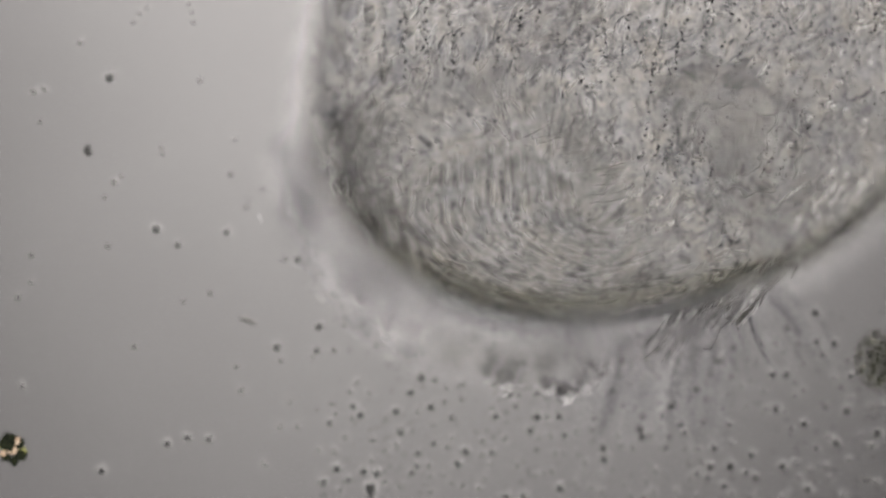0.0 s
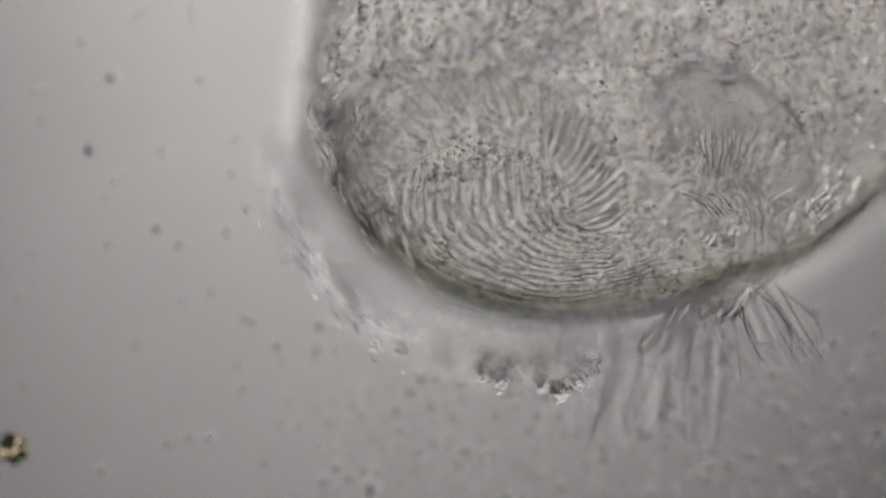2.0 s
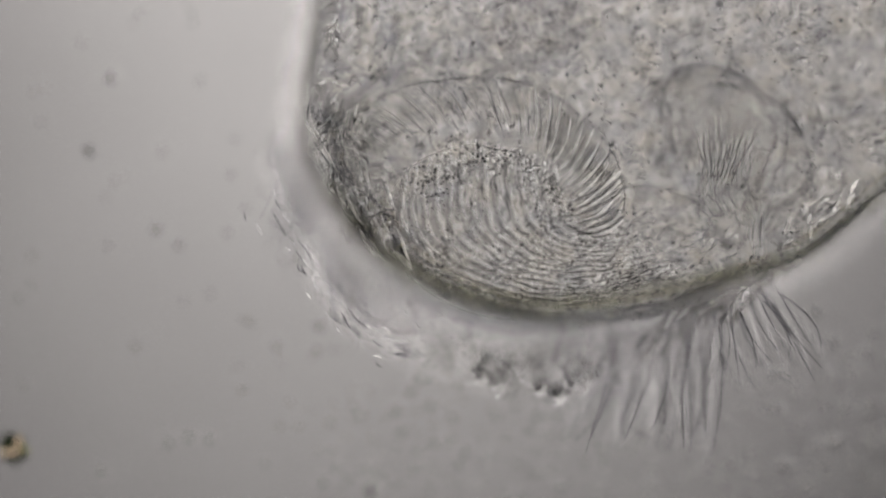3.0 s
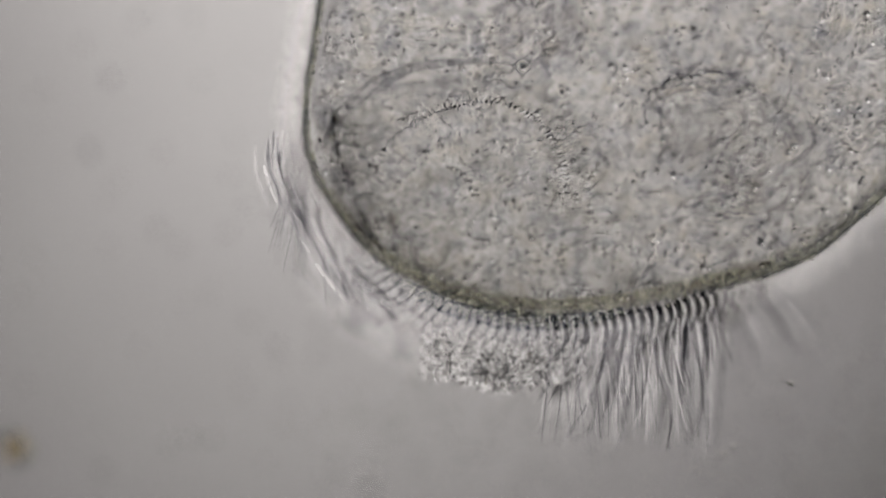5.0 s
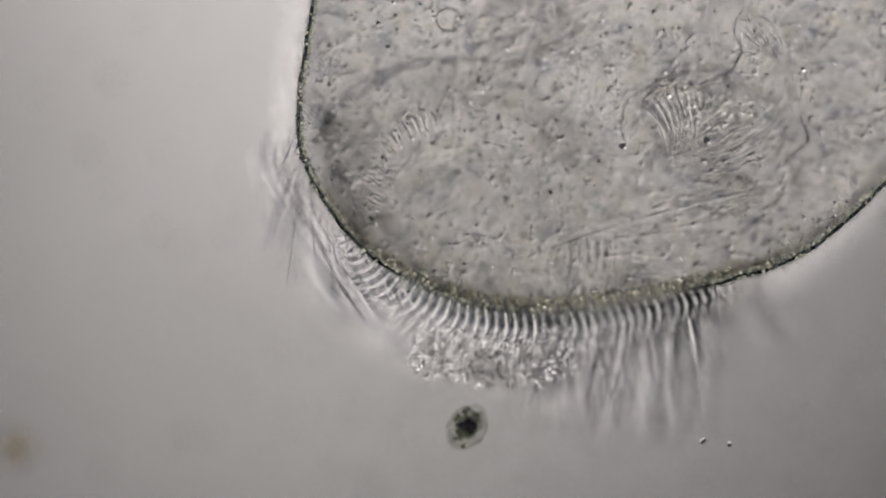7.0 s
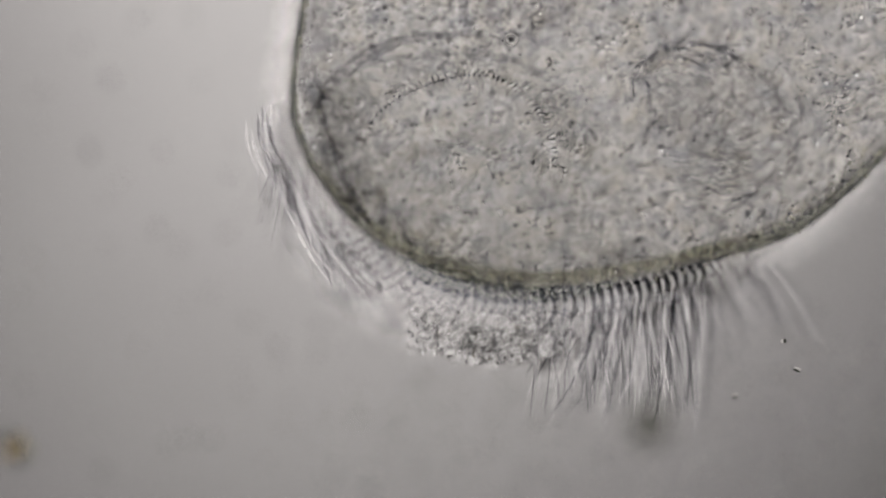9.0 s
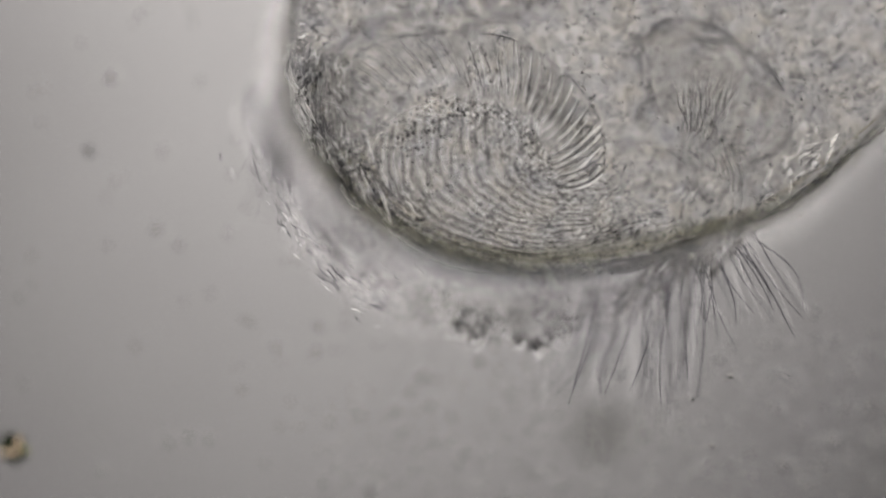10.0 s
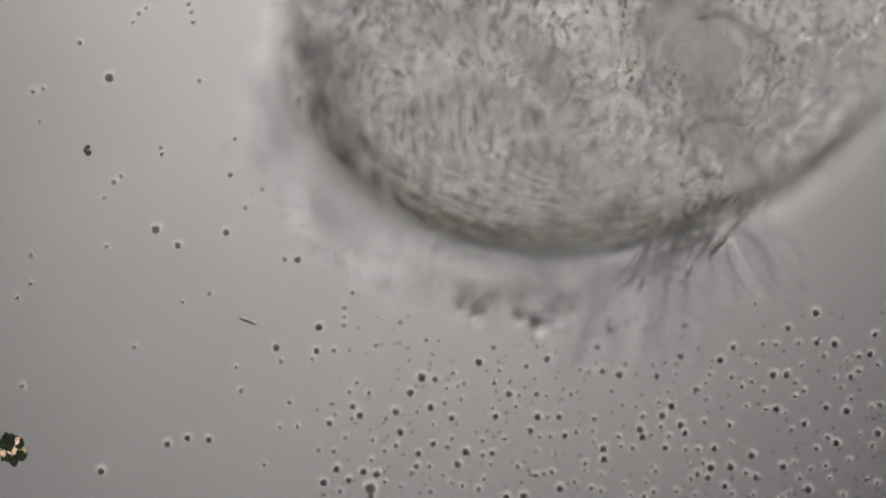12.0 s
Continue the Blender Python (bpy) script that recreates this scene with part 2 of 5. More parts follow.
def plan(x, y, z=0.0):
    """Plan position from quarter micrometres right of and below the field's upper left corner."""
    return Vector(((x - 784) / 4, (441 - y) / 4, z))


# ---- slide and condenser ----
def slab(sx, sy, z0, z1, bevel):
    bm = bmesh.new()
    bmesh.ops.create_cube(bm, size=1.0, matrix=Matrix.Translation((0, 0, (z0 + z1) / 2 * S)) @ Matrix.Diagonal((sx * S, sy * S, (z1 - z0) * S, 1)))
    bmesh.ops.bevel(bm, geom=bm.edges[:], offset=bevel * S, segments=2, affect="EDGES")
    me = bpy.data.meshes.new("slab")
    bm.to_mesh(me)
    bm.free()
    return me


slide_mesh = slab(3000, 1400, -90, 0, 8)
slide_mesh.materials.append(GLASS)
tagged(new("glass_slide", slide_mesh), "clear glass microscope slide, wet and strewn with droplets", "slide", kind="structure")


def condenser():
    root = new("condenser")
    tagged(root, "round lit condenser lens in a black ring under slide", "lamp")
    lens = Build()
    n, r = 96, 900
    verts = [(0, 0, 0)] + [(r * math.cos(2 * math.pi * i / n), r * math.sin(2 * math.pi * i / n), 0) for i in range(n)]
    verts += [(0, 0, -60)] + [(x, y, -40) for x, y, z in verts[1:n + 1]]
    faces = [(0, i, i % n + 1) for i in range(1, n + 1)] + [(n + 1, n + 1 + i % n + 1, n + 1 + i) for i in range(1, n + 1)]
    faces += [(i, n + 1 + i, n + 1 + i % n + 1, i % n + 1) for i in range(1, n + 1)]
    lens.add(verts, faces)
    part("lens", lens, GLOW, root, "glowing frosted glass lens, brighter to one side")
    ring = Build()
    loop = [(940 * math.cos(2 * math.pi * i / n), 940 * math.sin(2 * math.pi * i / n), -30) for i in range(n + 1)]
    ring.tube(loop, 36, 8)
    part("housing", ring, BRASS, root, "black enamelled ring")
    root.location = (0, 0, -0.096)
    return root


condenser()

# ---- the ciliate ----
MID = 54.0
OUTLINE = [(572, -60), (548, 90), (534, 200), (548, 292), (600, 385), (672, 462), (790, 526), (930, 556), (1080, 546), (1250, 513), (1380, 478), (1468, 432),
           (1590, 318), (1700, 180), (1775, -40), (1770, -330), (1640, -640), (1330, -830), (960, -800), (720, -560), (620, -280)]
CENTRE = plan(1130, -130)
ring_points = spline([plan(x, y) for x, y in OUTLINE], 260, closed=True)
RIM_ANGLE = sorted((math.atan2((p - CENTRE).y, (p - CENTRE).x), (p - CENTRE).length) for p in ring_points)
RIM_A = np.array([a for a, r in RIM_ANGLE])
RIM_R = np.array([r for a, r in RIM_ANGLE])


def rim_share(x, y):
    """0 at the middle of the body, 1 on its outline."""
    d = Vector((x, y, 0)) - CENTRE
    return d.length / float(np.interp(math.atan2(d.y, d.x), RIM_A, RIM_R, period=2 * math.pi))


def thickness(s, up):
    """Height of the skin over or under the middle plane, at a share s of the way to the outline."""
    return (52.0 if up else MID - 1.0) * max(0.0, 1 - s ** (2.7 if up else 10.0)) ** (1 / 2.1)


def shell(rings, low, high, inset, wobble=0.0, mid=MID, flat=2.7):
    b = Build()
    n = len(ring_points)
    verts, faces = [], []
    levels = [-1 + 2 * i / rings for i in range(rings + 1)]
    for L in levels:
        a = L * math.pi / 2
        s = max(0.02, math.cos(a) ** 0.75) * inset
        for k, p in enumerate(ring_points):
            x, y = CENTRE.x + (p.x - CENTRE.x) * s, CENTRE.y + (p.y - CENTRE.y) * s
            h = (high if L > 0 else low) * max(0.0, 1 - (s / inset) ** (flat if L > 0 else 10.0)) ** (1 / 2.1)
            d = wobble * noise.noise(Vector((x, y, L * 40)) * 0.05)
            verts.append((x, y, mid + math.copysign(h, L) + d * abs(math.sin(a))))
    for i in range(rings):
        for k in range(n):
            a, c = i * n + k, i * n + (k + 1) % n
            faces.append((a, c, c + n, a + n))
    faces.append(tuple(reversed(range(n))))
    faces.append(tuple(range(rings * n, rings * n + n)))
    b.add(verts, faces)
    return b


ciliate = tagged(new("ciliate"), "large pale grey translucent ciliate with beating oral cilia", "ciliate")
part("pellicle", shell(44, MID - 1.0, 52.0, 1.0, 1.6), PELLICLE, ciliate, "translucent grey ribbed outer skin")
part("endoplasm", shell(26, 19.0, 20.0, 0.965, 2.5, 34.0, 10.0), PLASM, ciliate, "mottled grey-beige inner plasm")


def layer(level, inset, wobble):
    """A thin uneven layer inside the body: one uneven sheet that ends short of the skin."""
    b = Build()
    n = len(ring_points)
    rings = [0.02 + (inset - 0.02) * i / 16 for i in range(17)]
    verts = []
    for s in rings:
        for p in ring_points:
            q = CENTRE + (p - CENTRE) * s
            verts.append((q.x, q.y, level + wobble * noise.noise(Vector((q.x, q.y, level * 7)) * 0.05)))
    b.add(verts, [(i * n + k, i * n + (k + 1) % n, (i + 1) * n + (k + 1) % n, (i + 1) * n + k) for i in range(16) for k in range(n)])
    return b


part("lower_plasm", layer(6.0, 0.95, 0.5), LOW_PLASM, ciliate, "mottled plasm against the lower skin")
for level in (10.0, 22.0, 46.0, 55.0):
    part("plasm_layer", layer(level, 0.955, 0.9), SKIN_LAYER if level < 12 else DEEP_LAYER if level < 30 else LAYER, ciliate, "thin mottled layer of plasm")
part("middle_plasm", layer(33.5, 0.955, 0.9), MID_PLASM, ciliate, "finely mottled middle plasm")


# The outline runs against the clock in plan, from the upper left downwards.
def outward(i):
    t = (ring_points[(i + 1) % len(ring_points)] - ring_points[i - 1]).normalized()
    o = Vector((t.y, -t.x, 0))
    return o if o.dot(ring_points[i] - CENTRE) > 0 else -o


def edge_weight(u):
    """Half as thick along the lip, full elsewhere."""
    p = ring_points[min(int(u * len(ring_points)), len(ring_points) - 1)]
    lip = max(0.0, min(1.0, (p.x + 30) / 20)) * max(0.0, min(1.0, (135 - p.x) / 20)) if p.y < 0 else 0.0
    return 1.0 - 0.95 * lip


def rim_tube(offset, z, r, flat, jitter):
    b = Build()
    pts = [p + outward(i) * (offset + jitter * noise.noise(p * 0.12)) + Vector((0, 0, z)) for i, p in enumerate(ring_points)]
    b.tube(pts + [pts[0]], lambda u: r * edge_weight(u), 6, flat)
    return b


# The curved skin's refractive edge darkening is laid on as a tube.
part("rim_shade", rim_tube(-1.0, MID, 1.0, 3.0, 0.9), RIM, ciliate, "dark shading put along the skin's edge")
# The bright halo outside the edge is added as a thin pale tube.
part("rim_halo", rim_tube(1.7, MID, 0.55, 4.0, 0.5), HAZE, ciliate, "bright thin halo put along the edge")
lining = Build()
lip_points = spline([plan(x, y, MID - 2) for x, y in [(585, 330), (655, 425), (780, 505), (930, 535), (1080, 526), (1250, 495), (1370, 462)]], 90)
lining.tube(lip_points, lambda u: 0.6 + 1.9 * math.sin(math.pi * u) ** 0.6, 8, 1.3)
part("cortex_lining", lining, GREEN, ciliate, "yellowish green granular lining")
random.seed(17)
beads = Build()
for i, p in enumerate(ring_points):
    if p.y < plan(0, -80).y:
        for _ in range(15):
            q = p + (ring_points[(i + 1) % len(ring_points)] - p) * random.random() - outward(i) * random.uniform(0.6, 5.0) * (1.4 if -30 < p.x < 130 and p.y < 0 else 0.7)
            beads.ball((q.x, q.y, MID + random.gauss(-2, 4)), random.uniform(0.3, 0.75), (1, 1, 1), 0.2)
CORTEX_BEADS = grainy("cortex_beads", [(0.0, (0.03, 0.035, 0.045)), (0.45, (0.08, 0.085, 0.075)), (0.6, (0.2, 0.2, 0.15)), (0.88, (0.3, 0.295, 0.235)), (1.0, (0.5, 0.49, 0.43))], island=True)
part("cortex_bead", beads, CORTEX_BEADS, ciliate, "dark and yellowish beads under the skin", kind="stuff")


beads = Build()
for i, p in enumerate(ring_points):
    if p.y < plan(0, 330).y:
        for _ in range(6):
            q = p + (ring_points[(i + 1) % len(ring_points)] - p) * random.random() + outward(i) * random.gauss(-4.0, 3.4)
            beads.ball((q.x, q.y, random.gauss(34, 5)), random.uniform(0.3, 0.8), (random.uniform(0.7, 1.6), random.uniform(0.7, 1.6), 1), 0.3)
part("cortex_bead", beads, CORTEX_BEADS, ciliate, "dark and yellowish beads under the skin", kind="stuff")
LOWER = [(672, 350), (690, 400), (735, 462), (835, 522), (960, 556), (1050, 560), (1180, 534), (1340, 480), (1450, 420), (1600, 296)]
lower_line = spline([plan(x, y, 25) for x, y in LOWER], 120)
# Shading of the flank's sloping underside, put in as a soft dark tube.
b = Build()
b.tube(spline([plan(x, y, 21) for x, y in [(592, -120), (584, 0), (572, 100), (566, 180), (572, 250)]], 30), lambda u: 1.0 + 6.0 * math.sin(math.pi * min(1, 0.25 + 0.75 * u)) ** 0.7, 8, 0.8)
part("side_shade", b, FLANK, ciliate, "soft shading put along the body's flank")
# Edge darkening at the lip's lower level, modelled as a dark tube.
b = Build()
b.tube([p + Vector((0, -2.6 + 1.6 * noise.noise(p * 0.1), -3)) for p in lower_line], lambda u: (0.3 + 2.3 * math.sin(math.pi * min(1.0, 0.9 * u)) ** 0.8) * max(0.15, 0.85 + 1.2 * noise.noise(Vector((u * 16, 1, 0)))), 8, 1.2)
part("dark_edge", b, FOLD, ciliate, "blurred dark lower edge of the lip")
EDGE_GRAINS = grainy("edge_grains", [(0.0, (0.01, 0.011, 0.016)), (0.66, (0.035, 0.036, 0.045)), (0.72, (0.15, 0.145, 0.1)), (0.9, (0.28, 0.27, 0.2)), (1.0, (0.55, 0.54, 0.47))], island=True)
b = Build()
random.seed(19)
for i in range(4, 114):
    for _ in range(int(13 * max(0.2, 0.8 + 1.3 * noise.noise(lower_line[i] * 0.06)))):
        p = lower_line[i] + Vector((random.gauss(0, 1.5), random.gauss(-1.6, 1.6) if random.random() < 0.55 else random.uniform(-1, 7), random.gauss(-3.5, 2.5)))
        b.ball(p, random.uniform(0.3, 0.8), (random.uniform(0.7, 1.6), random.uniform(0.7, 1.3), 1), 0.2)
part("edge_grains", b, EDGE_GRAINS, ciliate, "black and olive grains along the lip's lower edge", kind="stuff")
MIDDLE = [(588, 200), (604, 290), (648, 395), (705, 468), (815, 527), (945, 558), (1065, 556), (1210, 526), (1360, 480), (1460, 424), (1590, 300)]
middle_line = spline([plan(x, y, 34) for x, y in MIDDLE], 120)
# The same edge darkening put in at the body's middle level.
b = Build()
b.tube([p + Vector((0, 1.6 * noise.noise(p * 0.1), 0)) for p in middle_line], lambda u: (0.4 + 0.9 * math.sin(math.pi * u) ** 0.6) * (1 + 0.8 * noise.noise(Vector((u * 30, 4, 0)))), 6, 1.2)
part("dark_edge", b, FOLD, ciliate, "dark middle edge of the body")
b = Build()
for i in range(2, 118):
    for _ in range(5):
        p = middle_line[i] + Vector((random.gauss(0, 1.5), random.gauss(0, 1.4) if random.random() < 0.5 else random.uniform(0, 8), random.gauss(0, 2.0)))
        b.ball(p, random.uniform(0.3, 0.75), (random.uniform(0.7, 1.8), random.uniform(0.7, 1.3), 1), 0.2)
part("edge_grains", b, EDGE_GRAINS, ciliate, "black and olive grains along the body's edge", kind="stuff")
# Shade beneath the lip, put in as a bluish filter tube.
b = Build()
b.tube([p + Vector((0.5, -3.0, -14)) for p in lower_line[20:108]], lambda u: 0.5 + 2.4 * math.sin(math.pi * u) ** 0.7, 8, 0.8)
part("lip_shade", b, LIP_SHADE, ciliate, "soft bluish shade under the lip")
b = Build()
b.tube([p + Vector((1.0, 5.0, 2)) for p in lower_line], lambda u: 0.3 + 1.7 * math.sin(math.pi * u) ** 0.8, 8, 1.3)
part("fold_lining", b, GREEN, ciliate, "yellowish green granular lining")


def grains(count, zs, size, box, seed, mat, label, pale=0.3):
    """Grains strewn through the body; a share of them carry a painted highlight on one side."""
    random.seed(seed)
    b, w = Build(), Build()
    while count:
        p = plan(random.uniform(box[0], box[2]), random.uniform(box[1], box[3]))
        s = rim_share(p.x, p.y)
        if s > 0.975 or noise.noise(Vector((p.x, p.y, seed * 9)) * 0.035) < random.uniform(-0.5, 0.3):
            continue
        z = random.gauss(*zs)
        if not MID - thickness(s, False) + 2 < z < MID + thickness(s, True) - 2:
            continue
        r = random.uniform(*size) * (1 if random.random() < 0.93 else 1.6)
        b.ball((p.x, p.y, z), r, (random.uniform(0.7, 1.4), random.uniform(0.7, 1.4), 1), 0.3)
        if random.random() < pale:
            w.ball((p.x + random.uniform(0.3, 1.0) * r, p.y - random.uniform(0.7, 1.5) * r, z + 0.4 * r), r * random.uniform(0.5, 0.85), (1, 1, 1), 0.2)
        count -= 1
    part("granules", b, mat, ciliate, label, kind="stuff")
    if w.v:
        part("grain_glints", w, FLECK, ciliate, "painted highlights beside the grains", kind="stuff")


VIEW = (500, -60, 1640, 580)
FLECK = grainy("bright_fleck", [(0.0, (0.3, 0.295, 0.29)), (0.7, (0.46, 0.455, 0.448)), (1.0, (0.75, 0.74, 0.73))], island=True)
SOFT_GRAIN = tissue("soft_grain", [(0.36, (0.6, 0.595, 0.59)), (0.6, (0.86, 0.855, 0.85))], 150.0)
MOTE = tissue("mote", [(0.36, (0.5, 0.502, 0.515)), (0.6, (0.8, 0.8, 0.805))], 150.0)
for seed, level, count in ((11, 34, 900), (12, 47, 450), (13, 21.5, 550), (14, 10, 400)):
    grains(count, (level, 2.0), (0.4, 0.95), VIEW, seed, MOTE, "crowded grey motes of the plasm", 0.9)
grains(340, (55, 3), (0.4, 0.85), VIEW, 6, GRAINS, "dark storage grains", 0.65)
grains(1200, (49, 6), (0.45, 1.0), VIEW, 1, SOFT_GRAIN, "soft grey storage grains", 0.25)
grains(900, (35, 5), (0.35, 0.75), VIEW, 7, GRAINS, "dark storage grains", 0.6)
grains(900, (36, 7), (0.5, 1.0), VIEW, 3, SOFT_GRAIN, "soft grey storage grains", 0.3)
grains(1500, (21, 4), (0.3, 0.7), VIEW, 8, GRAINS, "dark storage grains", 0.75)
grains(900, (9, 3.5), (0.35, 0.7), (980, -60, 1640, 420), 2, GRAINS, "dark storage grains", 0.75)
grains(700, (12, 5), (0.5, 1.0), VIEW, 5, SOFT_GRAIN, "soft grey storage grains", 0.35)


# ---- frontal field with its spiral ribs, and the band of membranelles that runs round it ----
def oval(u, cx, cy, rx, ry, tilt):
    c, s = math.cos(u), math.sin(u)
    a = radians(tilt)
    return plan(cx + rx * c * math.cos(a) - ry * s * math.sin(a), cy - rx * c * math.sin(a) - ry * s * math.cos(a))


FRONT = 21.0
frontal = Build()
rim = [oval(2 * math.pi * i / 64, 885, 410, 205, 152, -14) + Vector((0, 0, FRONT)) for i in range(20, 52)]
frontal.tube(rim, 0.5, 5)
field = part("frontal_field", frontal, PALE_FIBRE, ciliate, "oval field of curved beaded ribs")


RIB_OUT = [(712, 318), (706, 400), (770, 474), (880, 524), (1010, 538), (1225, 480)]
RIB_IN = [(975, 300), (990, 362), (1004, 398), (1040, 415), (1090, 412), (1165, 372)]


def rib(k, n):
    """One beaded rib: it leaves the upper edge, falls in a bow and swings to the mouth."""
    w = k / (n - 1)
    rise = 52 * math.sin(math.pi * min(1.0, w * 1.05)) ** 0.8 if w < 0.95 else 0.0
    pts = [plan(a[0] + (c[0] - a[0]) * w, a[1] + (c[1] - a[1]) * w - (rise if i == 0 else 0)) for i, (a, c) in enumerate(zip(RIB_OUT, RIB_IN))]
    wave = 1.6
    return [p + Vector((noise.noise(p * 0.09 + Vector((k * 0.35, 0, 0))), noise.noise(p * 0.09 + Vector((0, k * 0.35, 7))), 0)) * wave for p in spline(pts, 64)]


RIB_DOT = grainy("rib_dot", [(0.0, (0.01, 0.01, 0.012)), (0.7, (0.05, 0.05, 0.052)), (1.0, (0.12, 0.12, 0.12))], island=True)
RIB_BEAD = grainy("rib_bead", [(0.0, (0.5, 0.495, 0.485)), (0.7, (0.75, 0.742, 0.73)), (1.0, (0.95, 0.94, 0.93))], island=True)
RIBS = 14
for k in range(RIBS):
    b = Build()
    random.seed(100 + k)
    pts = rib(k, RIBS)[:int(64 - 9 * k / (RIBS - 1))]
    for i, p in enumerate(pts):
        if random.random() < 0.62 - 0.3 * i / 64:
            q = Vector((p.x + random.gauss(0, 0.45), p.y + random.gauss(0, 0.45), FRONT - 1 + random.gauss(0, 1.2)))
            b.ball(q, random.uniform(0.35, 0.75), (1, 1, 1), 0.2)
    part("rib", b, RIB_DOT, field, "row of dark beads", kind="stuff")
    b = Build()
    for i, p in enumerate(pts):
        for _ in range(2):
            if random.random() < 0.72 - 0.2 * i / 64:
                q = Vector((p.x + 2.0 + random.gauss(0, 0.5), p.y + 0.8 + random.gauss(0, 0.8), FRONT + 0.3 + random.gauss(0, 0.9)))
                b.ball(q, random.uniform(0.35, 0.7), (1, 1, 1), 0.2)
    part("rib_beads", b, RIB_BEAD, field, "row of white beads", kind="stuff")
    # Relief of crests and grooves is put in as pale and dark dashes.
    crest, groove = Build(), Build()
    i = random.randrange(3)
    while i < len(pts) - 4:
        n = random.randrange(7, 18)
        dash = pts[i:i + n]
        if len(dash) > 2:
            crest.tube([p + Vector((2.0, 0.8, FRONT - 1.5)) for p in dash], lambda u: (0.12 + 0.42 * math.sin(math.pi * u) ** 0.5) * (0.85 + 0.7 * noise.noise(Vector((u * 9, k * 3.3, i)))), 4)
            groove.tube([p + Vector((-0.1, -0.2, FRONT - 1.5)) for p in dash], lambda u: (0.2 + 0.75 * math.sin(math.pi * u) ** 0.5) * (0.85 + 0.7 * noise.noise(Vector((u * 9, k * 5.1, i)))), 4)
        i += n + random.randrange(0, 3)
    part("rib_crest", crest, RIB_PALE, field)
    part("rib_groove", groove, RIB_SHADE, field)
# the crowded beads where the ribs leave the upper edge
random.seed(140)
dark, pale = Build(), Build()
for n in range(420):
    u = random.uniform(0.15, 2.9)
    share = 1 - abs(random.gauss(0, 0.16))
    q = oval(u, 868, 400, 150 * share, 138 * share, -10) + Vector((0, 0, FRONT + random.gauss(0, 1.5)))
    (dark if n % 2 else pale).ball(q, random.uniform(0.4, 0.95), (1, 1, 1), 0.2)
part("bead_crowd", dark, RIB_DOT, field, "crowded dark beads", kind="stuff")
part("bead_crowd", pale, RIB_BEAD, field, "crowded white beads", kind="stuff")


BAND_PALE = grainy("band_pale", [(0.36, (0.32, 0.315, 0.308)), (0.6, (0.5, 0.492, 0.482))], 500.0, 0.6)


def band(name, inner, outer, z_in, z_out, count, bend, thick, label, edge):
    """A band of fine plates laid from an inner to an outer curve, darker and paler by turns."""
    a = spline([plan(x, y, z_in) for x, y in inner], count)
    c = spline([plan(x, y, z_out) for x, y in outer], count)
    outer_edge = Build()
    outer_edge.tube(c, lambda u: edge * (0.25 + 0.35 * math.sin(math.pi * u)), 5, 1.5)
    for p in spline(c, 3 * count):
        if random.random() < 0.6:
            outer_edge.ball(p + Vector((random.gauss(0, 0.5), random.gauss(0, 0.5), 0)), edge * random.uniform(0.5, 1.2), (1, 1, 1), 0.2)
    root = part(name, outer_edge, DARK_FIBRE, ciliate, label)
    if edge:
        glint = Build()
        for p in spline(c, 2 * count):
            if random.random() < 0.5:
                glint.ball(p + Vector((random.gauss(0.8, 0.5), random.gauss(0.4, 0.5), 0.5)), edge * random.uniform(0.4, 0.9), (1, 1, 1), 0.2)
        part("edge_beads", glint, FLECK, root, "row of bright beads", kind="stuff")
    for i in range(1, count - 1):
        t = (a[i + 1] - a[i - 1]).normalized()
        lo = 0.5 * (1 - i / count) ** 0.7 if name == "oral_band" else 0.0
        strong = name == "oral_band" and i > 0.45 * count
        for off, mat, r in ((0.0, RIPPLE_SHADE if strong else DARK_FIBRE, thick * (0.45 + 0.75 * i / count)), (0.5, RIB_PALE if strong else BAND_PALE, thick * (0.5 + 0.35 * i / count))):
            b = Build()
            d0 = (a[i + 1] - a[i]) * (off + random.gauss(0, 0.1))
            d1 = (c[i + 1] - c[i]) * (off + random.gauss(0, 0.16)) + (c[i] - a[i]) * random.uniform(-0.12, 0.02)
            r *= random.uniform(0.65, 1.25)
            kink = random.gauss(0, 0.5)
            b.tube([a[i] + d0 + (c[i] + d1 - a[i] - d0) * w + t * (bend * math.sin(2.6 * w) + kink * math.sin(6 * w + i)) for w in (lo + (1 - lo) * j / 7 for j in range(8))],
                   lambda u: r * (0.1 + 0.9 * math.sin(math.pi * (0.02 + 0.9 * u ** 0.7))) * (0.8 + 0.9 * noise.noise(Vector((u * 5, i * 1.7, off * 9)))), 4, 1.8)
            part("lamella", b, mat, root)
    if edge:
        random.seed(count)
        b = Build()
        for p in a:
            b.ball(p + Vector((random.gauss(0, 0.4), random.gauss(0, 0.4), -1)), random.uniform(0.5, 1.0), (1, 1, 1), 0.2)
            b.ball(p + Vector((random.gauss(0, 1.2), random.gauss(0, 1.2), -1)), random.uniform(0.4, 0.8), (1, 1, 1), 0.2)
        part("basal_bodies", b, DOTS, root, "row of dark and bright beads")
    return root


band("oral_band", [(668, 335), (715, 300), (790, 268), (860, 258), (930, 280), (975, 325), (1000, 380), (1030, 420)],
     [(588, 330), (612, 235), (690, 165), (800, 140), (930, 148), (1040, 215), (1098, 300), (1105, 385)], FRONT, FRONT + 2, 36, 3.4, 0.98,
     "curved band of fine oral plates", 0.7)
